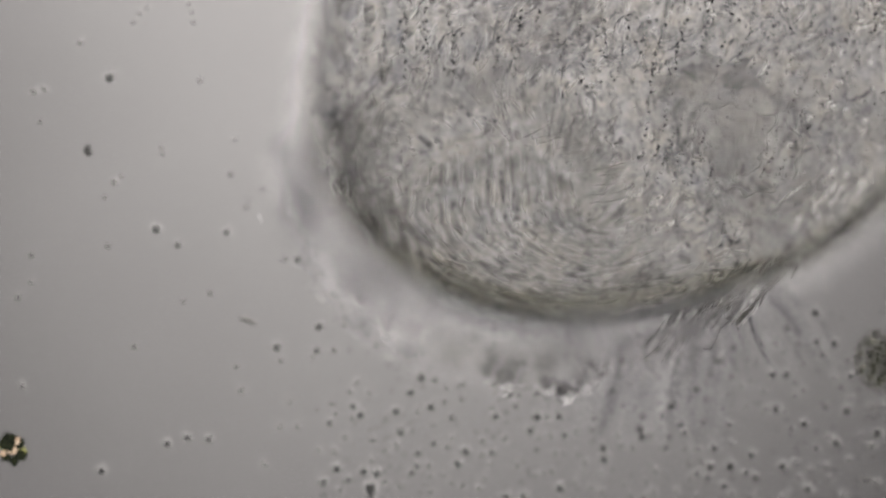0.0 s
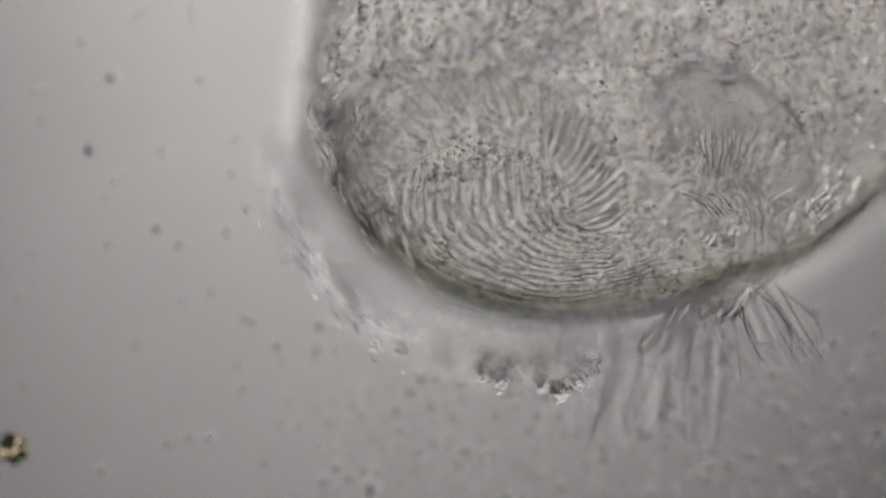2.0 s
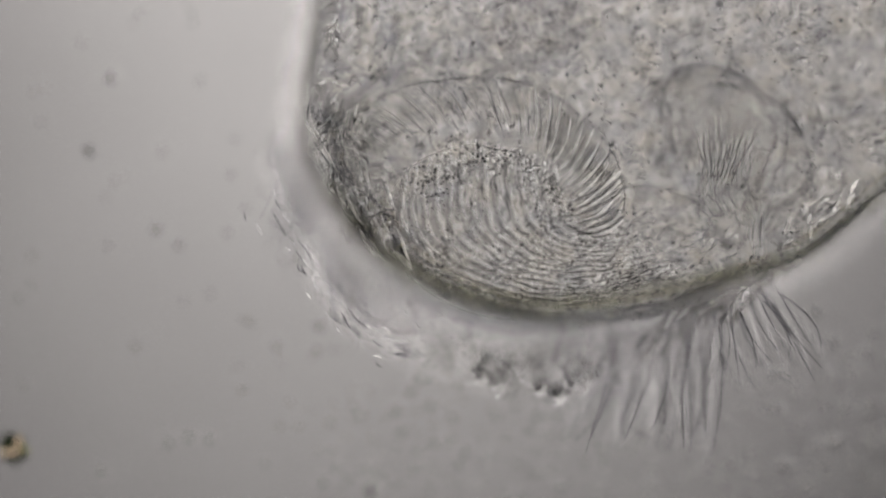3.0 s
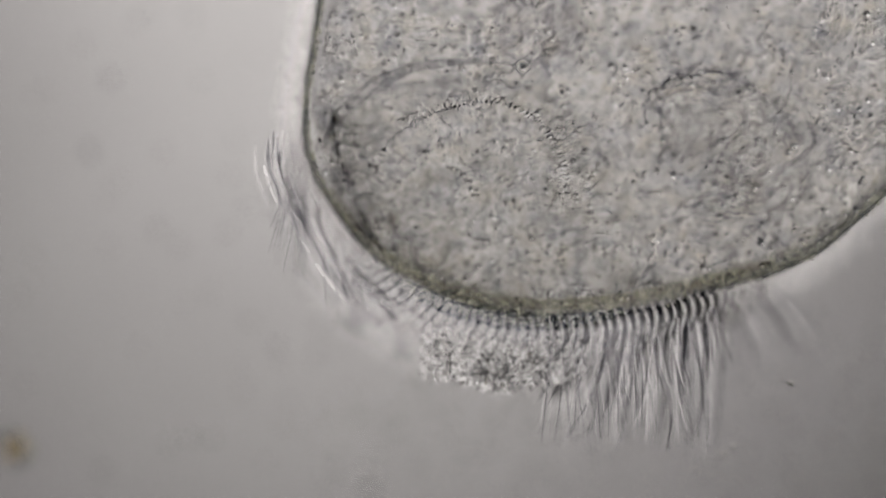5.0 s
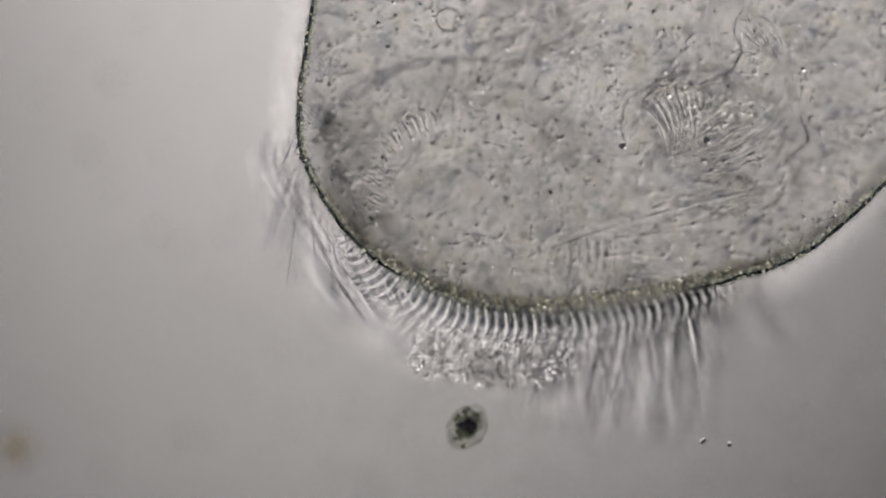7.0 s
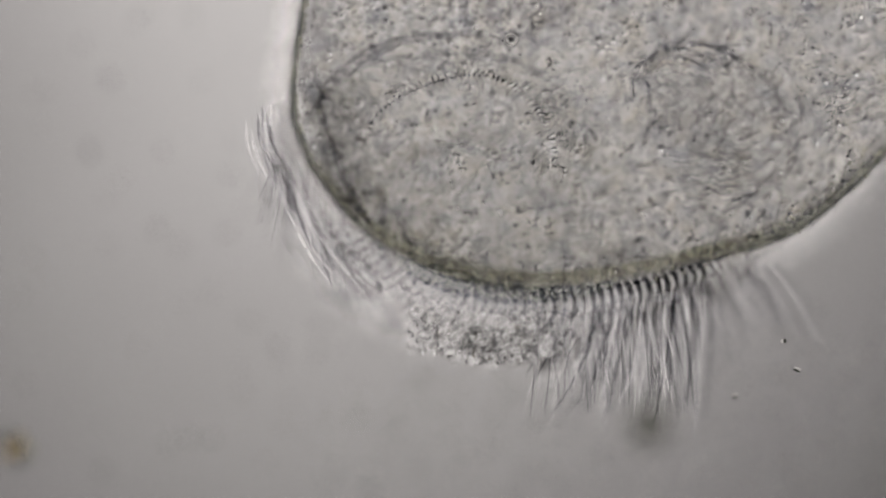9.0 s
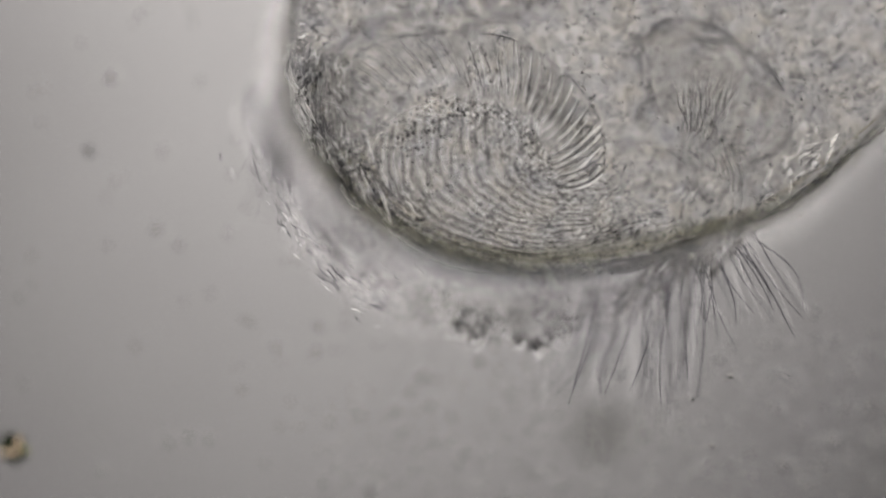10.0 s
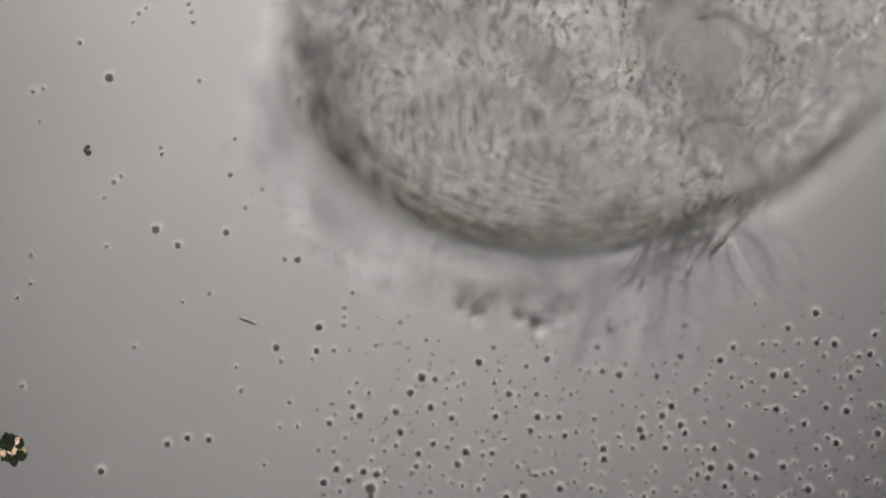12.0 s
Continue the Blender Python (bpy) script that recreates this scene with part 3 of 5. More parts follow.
band("upper_band", [(645, 345), (660, 285), (702, 240), (793, 189), (883, 174), (962, 212), (1008, 274), (1014, 342)],
     [(592, 280), (606, 215), (655, 168), (725, 146), (870, 138), (972, 172), (1030, 245), (1036, 335)], 35, 34, 54, 1.0, 0.66,
     "inner ring of fine oral plates", 0.75)
b = Build()
b.tube(spline([plan(x, y, 49) for x, y in [(570, 262), (592, 215), (640, 165), (720, 122), (820, 106), (905, 112)]], 40), lambda u: (0.5 + 3.0 * math.sin(math.pi * (0.1 + 0.9 * u)) ** 1.5) * (0.9 + 0.5 * noise.noise(Vector((u * 9, 3, 0)))), 8, 1.0)
part("lip_fold", b, LIP_FOLD, ciliate, "dark curved fold above the oral band")

band("chain_ring", [(668, 330), (690, 258), (752, 206), (846, 178), (930, 205), (984, 268), (1000, 330)], [(655, 326), (678, 250), (745, 194), (848, 164), (940, 195), (996, 262), (1013, 328)],
     44.5, 44.5, 56, 0.3, 0.75, "ring of short beaded plates", 0.0)
b = Build()
for p in spline([plan(x, y, 44) for x, y in [(678, 262), (700, 236), (752, 205), (800, 187), (850, 177), (905, 184), (950, 208), (985, 248)]], 46):
    b.ball(p, 0.85, (1, 1, 1.4), 0.15)
part("chain_bead", b, TIP_SHADE, ciliate, "chain of dark beads along the ring", kind="stuff")
band("inner_comb", [(692, 388), (690, 340), (702, 290), (737, 250), (792, 222)], [(655, 382), (652, 320), (674, 262), (717, 215), (777, 190)], 55, 55, 26, 0.9, 0.4,
     "short comb of fine pale plates", 0.0)

# rows of body cilia on the lower skin
for k in range(26):
    random.seed(300 + k)
    b = Build()
    x0 = 590 + 39 * k
    slant = max(0.0, (x0 - 980) * 0.0011)
    for i in range(70):
        y = -40 + i * 6.2
        x = x0 - slant * y * 1.0 + 6 * math.sin(y * 0.02 + k)
        p = plan(x + random.gauss(0, 2), y + random.gauss(0, 2))
        sh = rim_share(p.x, p.y)
        if sh > 0.93 or (x < 1120 and y > 150) or y > 330 or random.random() < 0.3:
            continue
        b.ball((p.x, p.y, MID - thickness(sh, False) + 6 + random.uniform(0, 4)), random.uniform(0.6, 1.05), (1, 1, 1), 0.2)
    if b.v:
        part("kinety", b, DOTS, ciliate, "row of beads on the lower skin")

streaks = [Build(), Build()]
random.seed(41)
made = 0
while made < 900:
    x, y = random.uniform(560, 1600), random.uniform(-50, 540)
    p = plan(x, y)
    sh = rim_share(p.x, p.y)
    ox, oy = (x - 885) / 205, (410 - y) / 152
    away = math.hypot(ox, oy)
    if sh > 0.95 or away < 0.95 or (x > 1080 and y < 330 and random.random() < 0.7):
        continue
    if away < 1.7 and y < 430:
        a = math.atan2(oy * 152, ox * 205) + 0.5 + random.gauss(0, 0.2)              # plates across the oral band
    else:
        a = radians(52 + 30 * noise.noise(p * 0.02) + random.gauss(0, 16))
    L = random.uniform(2.0, 5.5) if random.random() < 0.75 else random.uniform(5, 10)
    fat = random.uniform(0.6, 1.3)
    z = MID - thickness(sh, False) + random.uniform(4.5, 10)
    way = Vector((math.cos(a), math.sin(a), 0))
    bow = Vector((-way.y, way.x, 0)) * random.gauss(0, 0.8)
    streaks[made % 2].tube([p + way * (L * (u - 0.5)) + bow * math.sin(math.pi * u) + Vector((0, 0, z)) for u in (0, 0.25, 0.5, 0.75, 1)],
                           lambda u: 0.15 + fat * math.sin(math.pi * u), 4, 0.6)
    made += 1
part("skin_fibre", streaks[0], SKIN_STREAK, ciliate, "dark streaks of the lower skin", kind="stuff")
part("skin_fibre", streaks[1], RIB_PALE, ciliate, "pale streaks of the lower skin", kind="stuff")

# ripples of the lower skin round the frontal field, their lit and shaded sides put in as pale and dark dashes, and the
# lower edges of the oral plates beside it
random.seed(43)
for k in range(11):
    line = rib(k, 11)
    line = line[:int(64 - 12 * k / 10)]
    dark, pale = Build(), Build()
    i = random.randrange(4)
    while i < len(line) - 4:
        n = random.randrange(3, 8)
        dash = [p + Vector((0.6, 0.3, 10)) for p in line[i:i + n]]
        if len(dash) > 2:
            fat = random.uniform(0.9, 1.35)
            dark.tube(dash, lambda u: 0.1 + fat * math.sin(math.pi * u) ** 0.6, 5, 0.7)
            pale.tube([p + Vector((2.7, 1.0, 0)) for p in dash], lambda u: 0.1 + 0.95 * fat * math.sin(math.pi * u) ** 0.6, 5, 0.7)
        i += n + random.randrange(1, 3)
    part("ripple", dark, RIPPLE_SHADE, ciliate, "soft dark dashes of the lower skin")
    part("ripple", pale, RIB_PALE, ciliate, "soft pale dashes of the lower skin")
band("lower_plates", [(890, 245), (950, 262), (1000, 310), (1030, 365)], [(970, 190), (1050, 225), (1098, 290), (1112, 350)], 8, 8.5, 13, 1.2, 1.25,
     "lower edges of the oral plates", 0.0)
b = Build()
b.tube(spline([plan(x, y, 9) for x, y in [(596, 385), (600, 415), (616, 446), (640, 490)]], 20), lambda u: 0.3 + 2.4 * math.sin(math.pi * u) ** 0.8, 6, 0.8)
part("lip_hook", b, FOLD, ciliate, "small dark hooked crease of the lip")

b = Build()
n = 40
prof = [(0.02, -1), (0.5, -0.87), (0.87, -0.5), (1, 0), (0.87, 0.5), (0.5, 0.87), (0.02, 1)]
c0 = plan(955, 35, 30)
b.add([c0 + Vector((21 * r * math.cos(2 * math.pi * k / n), 24 * r * math.sin(2 * math.pi * k / n), 11 * z)) for r, z in prof for k in range(n)],
      [(i * n + k, i * n + (k + 1) % n, (i + 1) * n + (k + 1) % n, (i + 1) * n + k) for i in range(6) for k in range(n)])
part("food_vacuole", b, VACUOLE, ciliate, "round grey food vacuole")

# ---- mouth funnel ----
FLOW_SHADE = tissue("flow_shade", [(0.36, (0.56, 0.56, 0.58)), (0.46, (0.9, 0.9, 0.905)), (0.6, (0.98, 0.98, 0.98))], 200.0)
SWIRL_SHADE = tissue("swirl_shade", [(0.36, (0.6, 0.6, 0.62)), (0.6, (0.94, 0.94, 0.945))], 300.0)
PALE_FOLD = tissue("pale_fold", [(0.3, (0.98, 0.98, 0.98)), (0.7, (1.0, 1.0, 1.0))], 300.0, solid=0.24, solid_color=(0.8, 0.79, 0.775), through=0.3)
ARCH_SHADE = tissue("arch_shade", [(0.36, (0.36, 0.36, 0.39)), (0.6, (0.8, 0.8, 0.82))], 300.0)
ARCH = [(1192, 268), (1184, 205), (1205, 168), (1262, 150), (1330, 160), (1385, 195), (1425, 240)]
arch = spline([plan(x, y, FRONT + 1) for x, y in ARCH], 60)
funnel = Build()
funnel.tube([p + Vector((noise.noise(p * 0.15), noise.noise(p * 0.15 + Vector((9, 0, 0))), 0)) * 2.5 for p in arch],
            lambda u: (0.5 + 1.6 * abs(math.sin(2 * math.pi * u + 0.4)) ** 0.8) * (0.9 + 0.6 * noise.noise(Vector((u * 11, 0, 0)))), 7, 1.3)
funnel_ob = part("mouth_funnel", funnel, ARCH_SHADE, ciliate, "arched dark rim of the mouth funnel")


def fold(path, z, thick, mat, label="", wave=1.2, flat=1.5):
    """One uneven fold of the funnel's wall."""
    b = Build()
    line = [p + Vector((noise.noise(p * 0.16), noise.noise(p * 0.16 + Vector((9, 0, 0))), 0)) * wave for p in spline([plan(x, y, z) for x, y in path], 40)]
    b.tube(line, lambda u: thick * (0.12 + 0.88 * math.sin(math.pi * u) ** 0.7) * (0.9 + 0.8 * noise.noise(Vector((u * 8, path[0][0] * 0.1, z)))), 5, flat)
    part("fold", b, mat, funnel_ob, label)


def flow(first, last, count, z0, z1, thick, seed, wave=2.0, pale=PALE_FOLD, dark=FLOW_SHADE):
    """A sheaf of fine folds between two curves, a dark and a pale one by turns."""
    random.seed(seed)
    for k in range(count):
        w = (k + random.uniform(-0.25, 0.25)) / max(1, count - 1)
        lo, hi = random.uniform(0.0, 0.25), random.uniform(0.7, 1.0)
        for mat, off, fat in ((dark, 0.0, thick), (pale, 0.5, thick * 0.85)):
            v = w + off / count
            pts = spline([plan(a[0] + (c[0] - a[0]) * v, a[1] + (c[1] - a[1]) * v, z0 + (z1 - z0) * w) for a, c in zip(first, last)], 30)[int(30 * lo):int(30 * hi)]
            b = Build()
            b.tube([p + Vector((noise.noise(p * 0.13 + Vector((k * 0.4, 0, z0))), noise.noise(p * 0.13 + Vector((0, k * 0.4, 9))), 0)) * wave for p in pts],
                   lambda u: fat * (0.1 + 0.9 * math.sin(math.pi * u) ** 0.8), 4, 1.4)
            part("fold", b, mat, funnel_ob)


# the lower throat: wall shading laid on as soft dark strips, and a pale striated tongue
for path, thick in (([(1205, 180), (1212, 235), (1200, 290), (1180, 330)], 1.6), ([(1395, 200), (1372, 255), (1345, 310), (1352, 360)], 2.0), ([(1300, 300), (1335, 350), (1350, 400)], 1.8),
                    ([(1290, 215), (1315, 250), (1318, 300)], 1.4)):
    fold(path, 15, thick, SIDE, "soft shading laid on the funnel's wall", 3.0, 0.7)
flow([(1222, 190), (1232, 240), (1245, 300), (1225, 350)], [(1340, 190), (1335, 240), (1310, 300), (1290, 350)], 11, 20, 22, 0.7, 501, 2.0, BAND_PALE, RIPPLE_SHADE)
flow([(1180, 330), (1240, 370), (1280, 400)], [(1330, 330), (1350, 390), (1340, 450)], 9, 17, 20, 0.7, 502, 2.0, BAND_PALE, RIPPLE_SHADE)
for path in ([(1214, 285), (1206, 225), (1238, 188), (1296, 186)], [(1300, 178), (1338, 222), (1322, 280), (1296, 312)], [(1240, 322), (1290, 342), (1345, 326)], [(1372, 215), (1392, 262), (1372, 318)]):
    fold(path, 9.5, 1.7, ARCH_SHADE, "dark crease under the funnel", 4.0, 0.8)
    fold([(x + 13, y + 3) for x, y in path], 9.5, 1.2, BAND_PALE, "pale crease under the funnel", 4.0, 0.8)
# the middle throat: a sharp arch with swirling folds
fold([(1156, 314), (1176, 254), (1168, 190), (1178, 148), (1216, 122), (1276, 122), (1336, 154), (1386, 204), (1426, 254)], 34, 1.6, ARCH_SHADE, "dark rim of the funnel")
fold([(1162, 314), (1183, 254), (1175, 194), (1184, 154), (1220, 129), (1276, 129), (1334, 162), (1380, 208)], 34, 0.7, PALE_FOLD)
fold([(1426, 254), (1432, 314), (1398, 356), (1316, 406)], 34, 0.8, ARCH_SHADE)
flow([(1172, 215), (1186, 152), (1236, 134), (1302, 146), (1368, 200), (1402, 275)], [(1188, 305), (1206, 245), (1240, 225), (1272, 228), (1300, 255), (1308, 300)], 10, 32, 36, 0.6, 503, 1.6, PALE_FOLD, SWIRL_SHADE)
flow([(1300, 150), (1350, 200), (1385, 262), (1370, 330)], [(1390, 225), (1412, 262), (1418, 310), (1380, 350)], 7, 33, 36, 0.55, 504)
flow([(1260, 330), (1310, 318), (1370, 300), (1425, 262)], [(1300, 420), (1345, 400), (1395, 360), (1432, 310)], 8, 31, 35, 0.6, 505, 3.0)
# the upper throat: a striated tongue with a winding upper lip
fold([(1150, 226), (1142, 190), (1162, 150), (1220, 128), (1278, 126), (1310, 150)], 44, 1.1, ARCH_SHADE, "dark rim of the funnel")
flow([(1152, 200), (1180, 142), (1245, 132), (1308, 172)], [(1172, 240), (1205, 205), (1242, 205), (1272, 245)], 9, 43, 46, 0.6, 506, 1.2, PALE_FOLD, SWIRL_SHADE)
flow([(1268, 280), (1282, 222), (1322, 200), (1375, 215)], [(1298, 285), (1306, 262), (1330, 252), (1352, 275)], 6, 43, 46, 0.55, 507, 1.2, PALE_FOLD, SWIRL_SHADE)
flow([(1205, 330), (1270, 320), (1340, 325), (1430, 290)], [(1190, 380), (1260, 385), (1330, 400), (1390, 360)], 7, 43, 47, 0.45, 508, 3.0)
flow([(1150, 178), (1210, 168), (1300, 160), (1350, 130), (1372, 70)], [(1170, 225), (1240, 240), (1330, 225), (1405, 190), (1425, 100)], 13, 48, 51, 0.5, 509, 3.0)
fold([(1150, 222), (1152, 180), (1178, 152), (1226, 150), (1272, 142), (1312, 118), (1325, 82), (1312, 50), (1335, 0)], 55, 0.75, SWIRL_SHADE, "winding lip of the funnel")
fold([(1156, 226), (1158, 186), (1182, 158), (1228, 156), (1275, 149), (1318, 123)], 55, 0.55, GREEN)
fold([(1122, 258), (1112, 225), (1118, 190), (1132, 168)], 55, 0.6, SWIRL_SHADE)
for k in range(17):
    w = k / 16
    a = (1152 + 95 * w, 200 - 48 * math.sin(math.pi * (0.15 + 0.5 * w)) + 60 * max(0, 0.25 - w))
    c = (1195 + 55 * w + 6 * math.sin(k * 3.1), 250 - 12 * w + 8 * math.cos(k * 1.9))
    fold([a, ((a[0] + c[0]) / 2 + 5, (a[1] + c[1]) / 2 - 4), c], 55, 0.5, SWIRL_SHADE if k % 2 else PALE_FOLD, "", 0.8)
flow([(1225, 250), (1250, 235), (1290, 210), (1330, 150)], [(1240, 320), (1300, 300), (1370, 270), (1420, 200)], 10, 53, 56, 0.42, 510, 3.0)
flow([(1300, 60), (1330, 85), (1360, 120)], [(1345, 20), (1385, 60), (1410, 120)], 8, 54, 56, 0.35, 511, 2.0)
fold([(1430, 205), (1438, 250), (1400, 285)], 53, 0.9, ARCH_SHADE)
fold([(1435, 300), (1400, 340), (1340, 400), (1290, 440)], 48, 0.45, STREAK, "pale fibre running to the edge", 0.8)
fold([(1425, 292), (1480, 275), (1540, 262)], 49, 0.4, STREAK, "", 0.8)
fold([(900, 470), (1010, 430), (1160, 382), (1350, 336), (1500, 330)], 56, 0.3, SIDE, "thin fibre across the body", 1.0)
fold([(905, 474), (1015, 434), (1165, 386), (1355, 340), (1505, 334)], 56, 0.2, PALE_FOLD, "", 1.0)
for k in range(12):
    fold([(1012 + 8 * k, 428 - 1.5 * k), (1014 + 8 * k, 460 - 1.5 * k), (1010 + 8 * k, 496 - 2 * k)], 55, 0.32, STREAK if k % 2 else PALE_FOLD, "", 0.5)


# small clear bubbles in the plasm
def vesicle(x, y, z, r, thick, mat, label):
    b = Build()
    c = plan(x, y, z)
    ring = [c + Vector((math.cos(2 * math.pi * i / 28), math.sin(2 * math.pi * i / 28) * 0.9, 0)) * r for i in range(29)]
    b.tube(ring, thick, 5, 1.2)
    part("vesicle", b, mat, ciliate, label)


vesicle(926, 114, 43, 2.4, 0.55, SOFT_PALE, "tiny pale bubble in the plasm")
vesicle(926, 114, 43.5, 3.5, 0.4, STREAK, "tiny pale bubble in the plasm")
vesicle(806, 35, 55, 5.6, 0.5, STREAK, "small clear bubble in the plasm")
vesicle(915, 62, 34, 17.5, 0.7, STREAK, "faint edge of the food bubble")

# ---- oral membranelles on the rim: each a white plate with a dark foot and a brush of long cilia ----
rim_i = [i for i, p in enumerate(ring_points)]


low_rim = [p for p in spline([plan(x, y) for x, y in OUTLINE], 2600, closed=True) if p.y < plan(0, 300).y and p.x < plan(1420, 0).x]


def rim_at(x):
    """Place and outward way on the lower outline at a plan x."""
    i = min(range(1, len(low_rim) - 1), key=lambda i: abs(low_rim[i].x - (x - 784) / 4))
    t = (low_rim[i + 1] - low_rim[i - 1]).normalized()
    return low_rim[i].copy(), Vector((t.y, -t.x, 0)) if t.x > 0 else Vector((-t.y, t.x, 0))


def membranelle_mesh(kind, seed, width):
    """Three meshes of a membranelle that points along +x."""
    random.seed(seed)
    plate, foot, brush = Build(), Build(), []
    long = kind
    n = 8
    def bow(w):
        return 1.7 * math.sin(3.2 * w) - 1.6 * w * w

    plate.tube([(17 * i / n, bow(i / n), -1.5 * i / n) for i in range(n + 1)], lambda u: 0.82 * width * (0.75 + 0.35 * math.sin(math.pi * u)) * (1 - 0.45 * u * u), 6, 2.6)
    foot.tube([(-1.5 + 16.5 * i / n, 2.15 + bow(i / n), -1.5 * i / n - 1) for i in range(n + 1)], lambda u: 0.54 * width * math.sin(0.12 + 2.75 * u), 6, 1.8)
    for j in range(6 if long > 30 else 2):
        bend, side, rise = random.uniform(-4, 4), random.uniform(-2.5, 2.5), random.uniform(-13, 0)
        L = long * random.uniform(0.6, 1.15)
        hair = Build()
        hair.tube([(13 + L * w, 1.2 + side * w + bend * w * w, rise * w) for w in (0, 0.2, 0.4, 0.6, 0.8, 1)], lambda u: 0.55 * (1 - 0.7 * u), 4)
        brush.append(hair.mesh("cilium", GREY_CILIA if (seed + j) % 2 and kind > 20 else HAZE))
    return plate.mesh("plate", BLADE), foot.mesh("foot", BLADE_SHADE), brush


SHORT = [membranelle_mesh(13, s, 0.95) for s in (1, 2, 3, 4)]
LONG = [membranelle_mesh(38, s, 0.95) for s in (5, 6, 7, 8)]
FAINT = [membranelle_mesh(22 if s % 2 else 12, s, 0.75) for s in (9, 10, 11, 12)]
membranelles = []
random.seed(7)
step = 4.15
start = min(range(len(low_rim)), key=lambda i: (low_rim[i] - plan(628, 420)).length)
at_rim, gone = [], 0.0
for i in range(start, len(low_rim) - 1):
    gone += (low_rim[i + 1] - low_rim[i]).length
    if gone > step * len(at_rim) and low_rim[i].x < plan(1352, 0).x:
        at_rim.append(low_rim[i].x * 4 + 784)
COUNT = len(at_rim)
for k, x in enumerate(at_rim):
    p, o = rim_at(x)
    kind = FAINT if x > 1260 else LONG if x > 960 else SHORT
    turn = math.degrees(math.atan2(o.y, o.x)) + random.gauss(0, 1.5)
    if x < 860:
        turn -= (860 - x) * 0.16
    m = pose(p.x * S, p.y * S, ((56 if x < 960 else 51) + random.gauss(0, 1.5)) * S, 0, 0, turn)
    plate, foot, brush = kind[k % 4]
    ob = part("membranelle", plate, None, ciliate, at=m)
    part("foot", foot, None, ob)
    for hair in brush:
        part("cilium", hair, None, ob)
    ob.scale = (min(1.0, 0.5 + 0.07 * k, 0.3 + 0.05 * (COUNT - 1 - k)), min(1.0, 0.75 + 0.04 * (COUNT - 1 - k)), 1)
    membranelles.append((ob, p, turn, k))


# the speckled dark collar from which the lip's plates rise
random.seed(51)
COLLAR = tissue("collar", [(0.36, (0.42, 0.445, 0.52)), (0.6, (0.82, 0.83, 0.86))], 300.0)
COLLAR_BEADS = grainy("collar_beads", [(0.0, (0.015, 0.02, 0.04)), (0.45, (0.05, 0.06, 0.08)), (0.6, (0.2, 0.22, 0.16)), (0.85, (0.36, 0.37, 0.3)), (1.0, (0.7, 0.71, 0.66))], island=True)
lines, rods, specks = Build(), Build(), Build()
feet = []
for n in range(150):
    x = 672 + 2.9 * n
    p, o = rim_at(x)
    feet.append((p, o, 6.0 * math.sin(math.pi * min(1.0, 0.1 + n / 175)) ** 0.6))
for share, thick in ((0.0, 0.65), (1.0, 0.8)):
    lines.tube([p + o * (reach * share + 1.0 * noise.noise(p * 0.2)) + Vector((0, 0, 45)) for p, o, reach in feet], lambda u: thick * (0.3 + 0.9 * math.sin(math.pi * u) ** 0.6), 5, 1.6)
for p, o, reach in feet:
    t = Vector((-o.y, o.x, 0))
    a = p + o * random.uniform(-0.5, 1.0) + Vector((0, 0, 48))
    rods.tube([a, a + o * reach * 0.6 + t * random.gauss(-0.4, 0.4), a + o * reach * random.uniform(1.0, 1.5) + t * random.gauss(-0.8, 0.6)], lambda u: 0.12 + 0.16 * math.sin(math.pi * u), 4)
    for _ in range(7):
        q = p + o * (reach * random.uniform(-0.1, 1.1)) + t * random.uniform(-1.2, 1.2)
        specks.ball((q.x, q.y, random.gauss(46, 1.5)), random.uniform(0.25, 0.55), (1, 1, 1), 0.2)
part("collar", lines, COLLAR, ciliate, "dark bluish double line of the collar under the lip")
part("collar", rods, COLLAR, ciliate, "fine stripes of the collar under the lip", kind="stuff")
part("collar", specks, COLLAR_BEADS, ciliate, "blue and green specks of the collar", kind="stuff")


# ---- fine body cilia round the outline, crowded to give the bright halo there too ----
def fringe(count, seed, span, length, sweep, zs, mat, name, label, thick=0.35, gap=0.0):
    random.seed(seed)
    b = Build()
    for _ in range(count):
        i = random.choice(span)
        p, o = ring_points[i], outward(i)
        t = Vector((-o.y, o.x, 0))
        z = max(9.0, min(random.gauss(*zs), MID + 3))
        s = max(0.0, 1 - abs(z - MID) / 60) ** 0.3
        q = CENTRE + (p - CENTRE) * (0.95 + 0.05 * s) + o * gap
        L, sw = random.uniform(*length), random.gauss(*sweep)
        curl = random.gauss(0, 0.25)
        b.tube([q + o * (L * w) + t * (L * (sw * w + curl * w * w)) + Vector((0, 0, z + (z - MID) * 0.12 * w)) for w in (0, 0.33, 0.66, 1)], lambda u: thick * (1 - 0.7 * u), 3)
    part(name, b, mat, ciliate, label, kind="stuff")


left_span = [i for i in rim_i if ring_points[i].x < plan(640, 0).x and ring_points[i].y < plan(0, -80).y]
lip_span = [i for i in rim_i if plan(530, 0).x < ring_points[i].x < plan(720, 0).x and plan(0, 500).y < ring_points[i].y < plan(0, 230).y]
low_span = [i for i in rim_i if plan(640, 0).x < ring_points[i].x < plan(1110, 0).x and ring_points[i].y < 0]
right_span = [i for i in rim_i if ring_points[i].x > plan(1280, 0).x and ring_points[i].y < plan(0, 100).y]
fringe(1500, 21, left_span, (3, 15), (0.1, 0.5), (MID - 14, 16), HAZE, "body_cilia", "short fine white body cilia")
fringe(400, 22, lip_span, (5, 16), (1.7, 0.5), (MID - 12, 12), HAZE, "lip_cilia", "swept tufts of white lip cilia", 0.42)
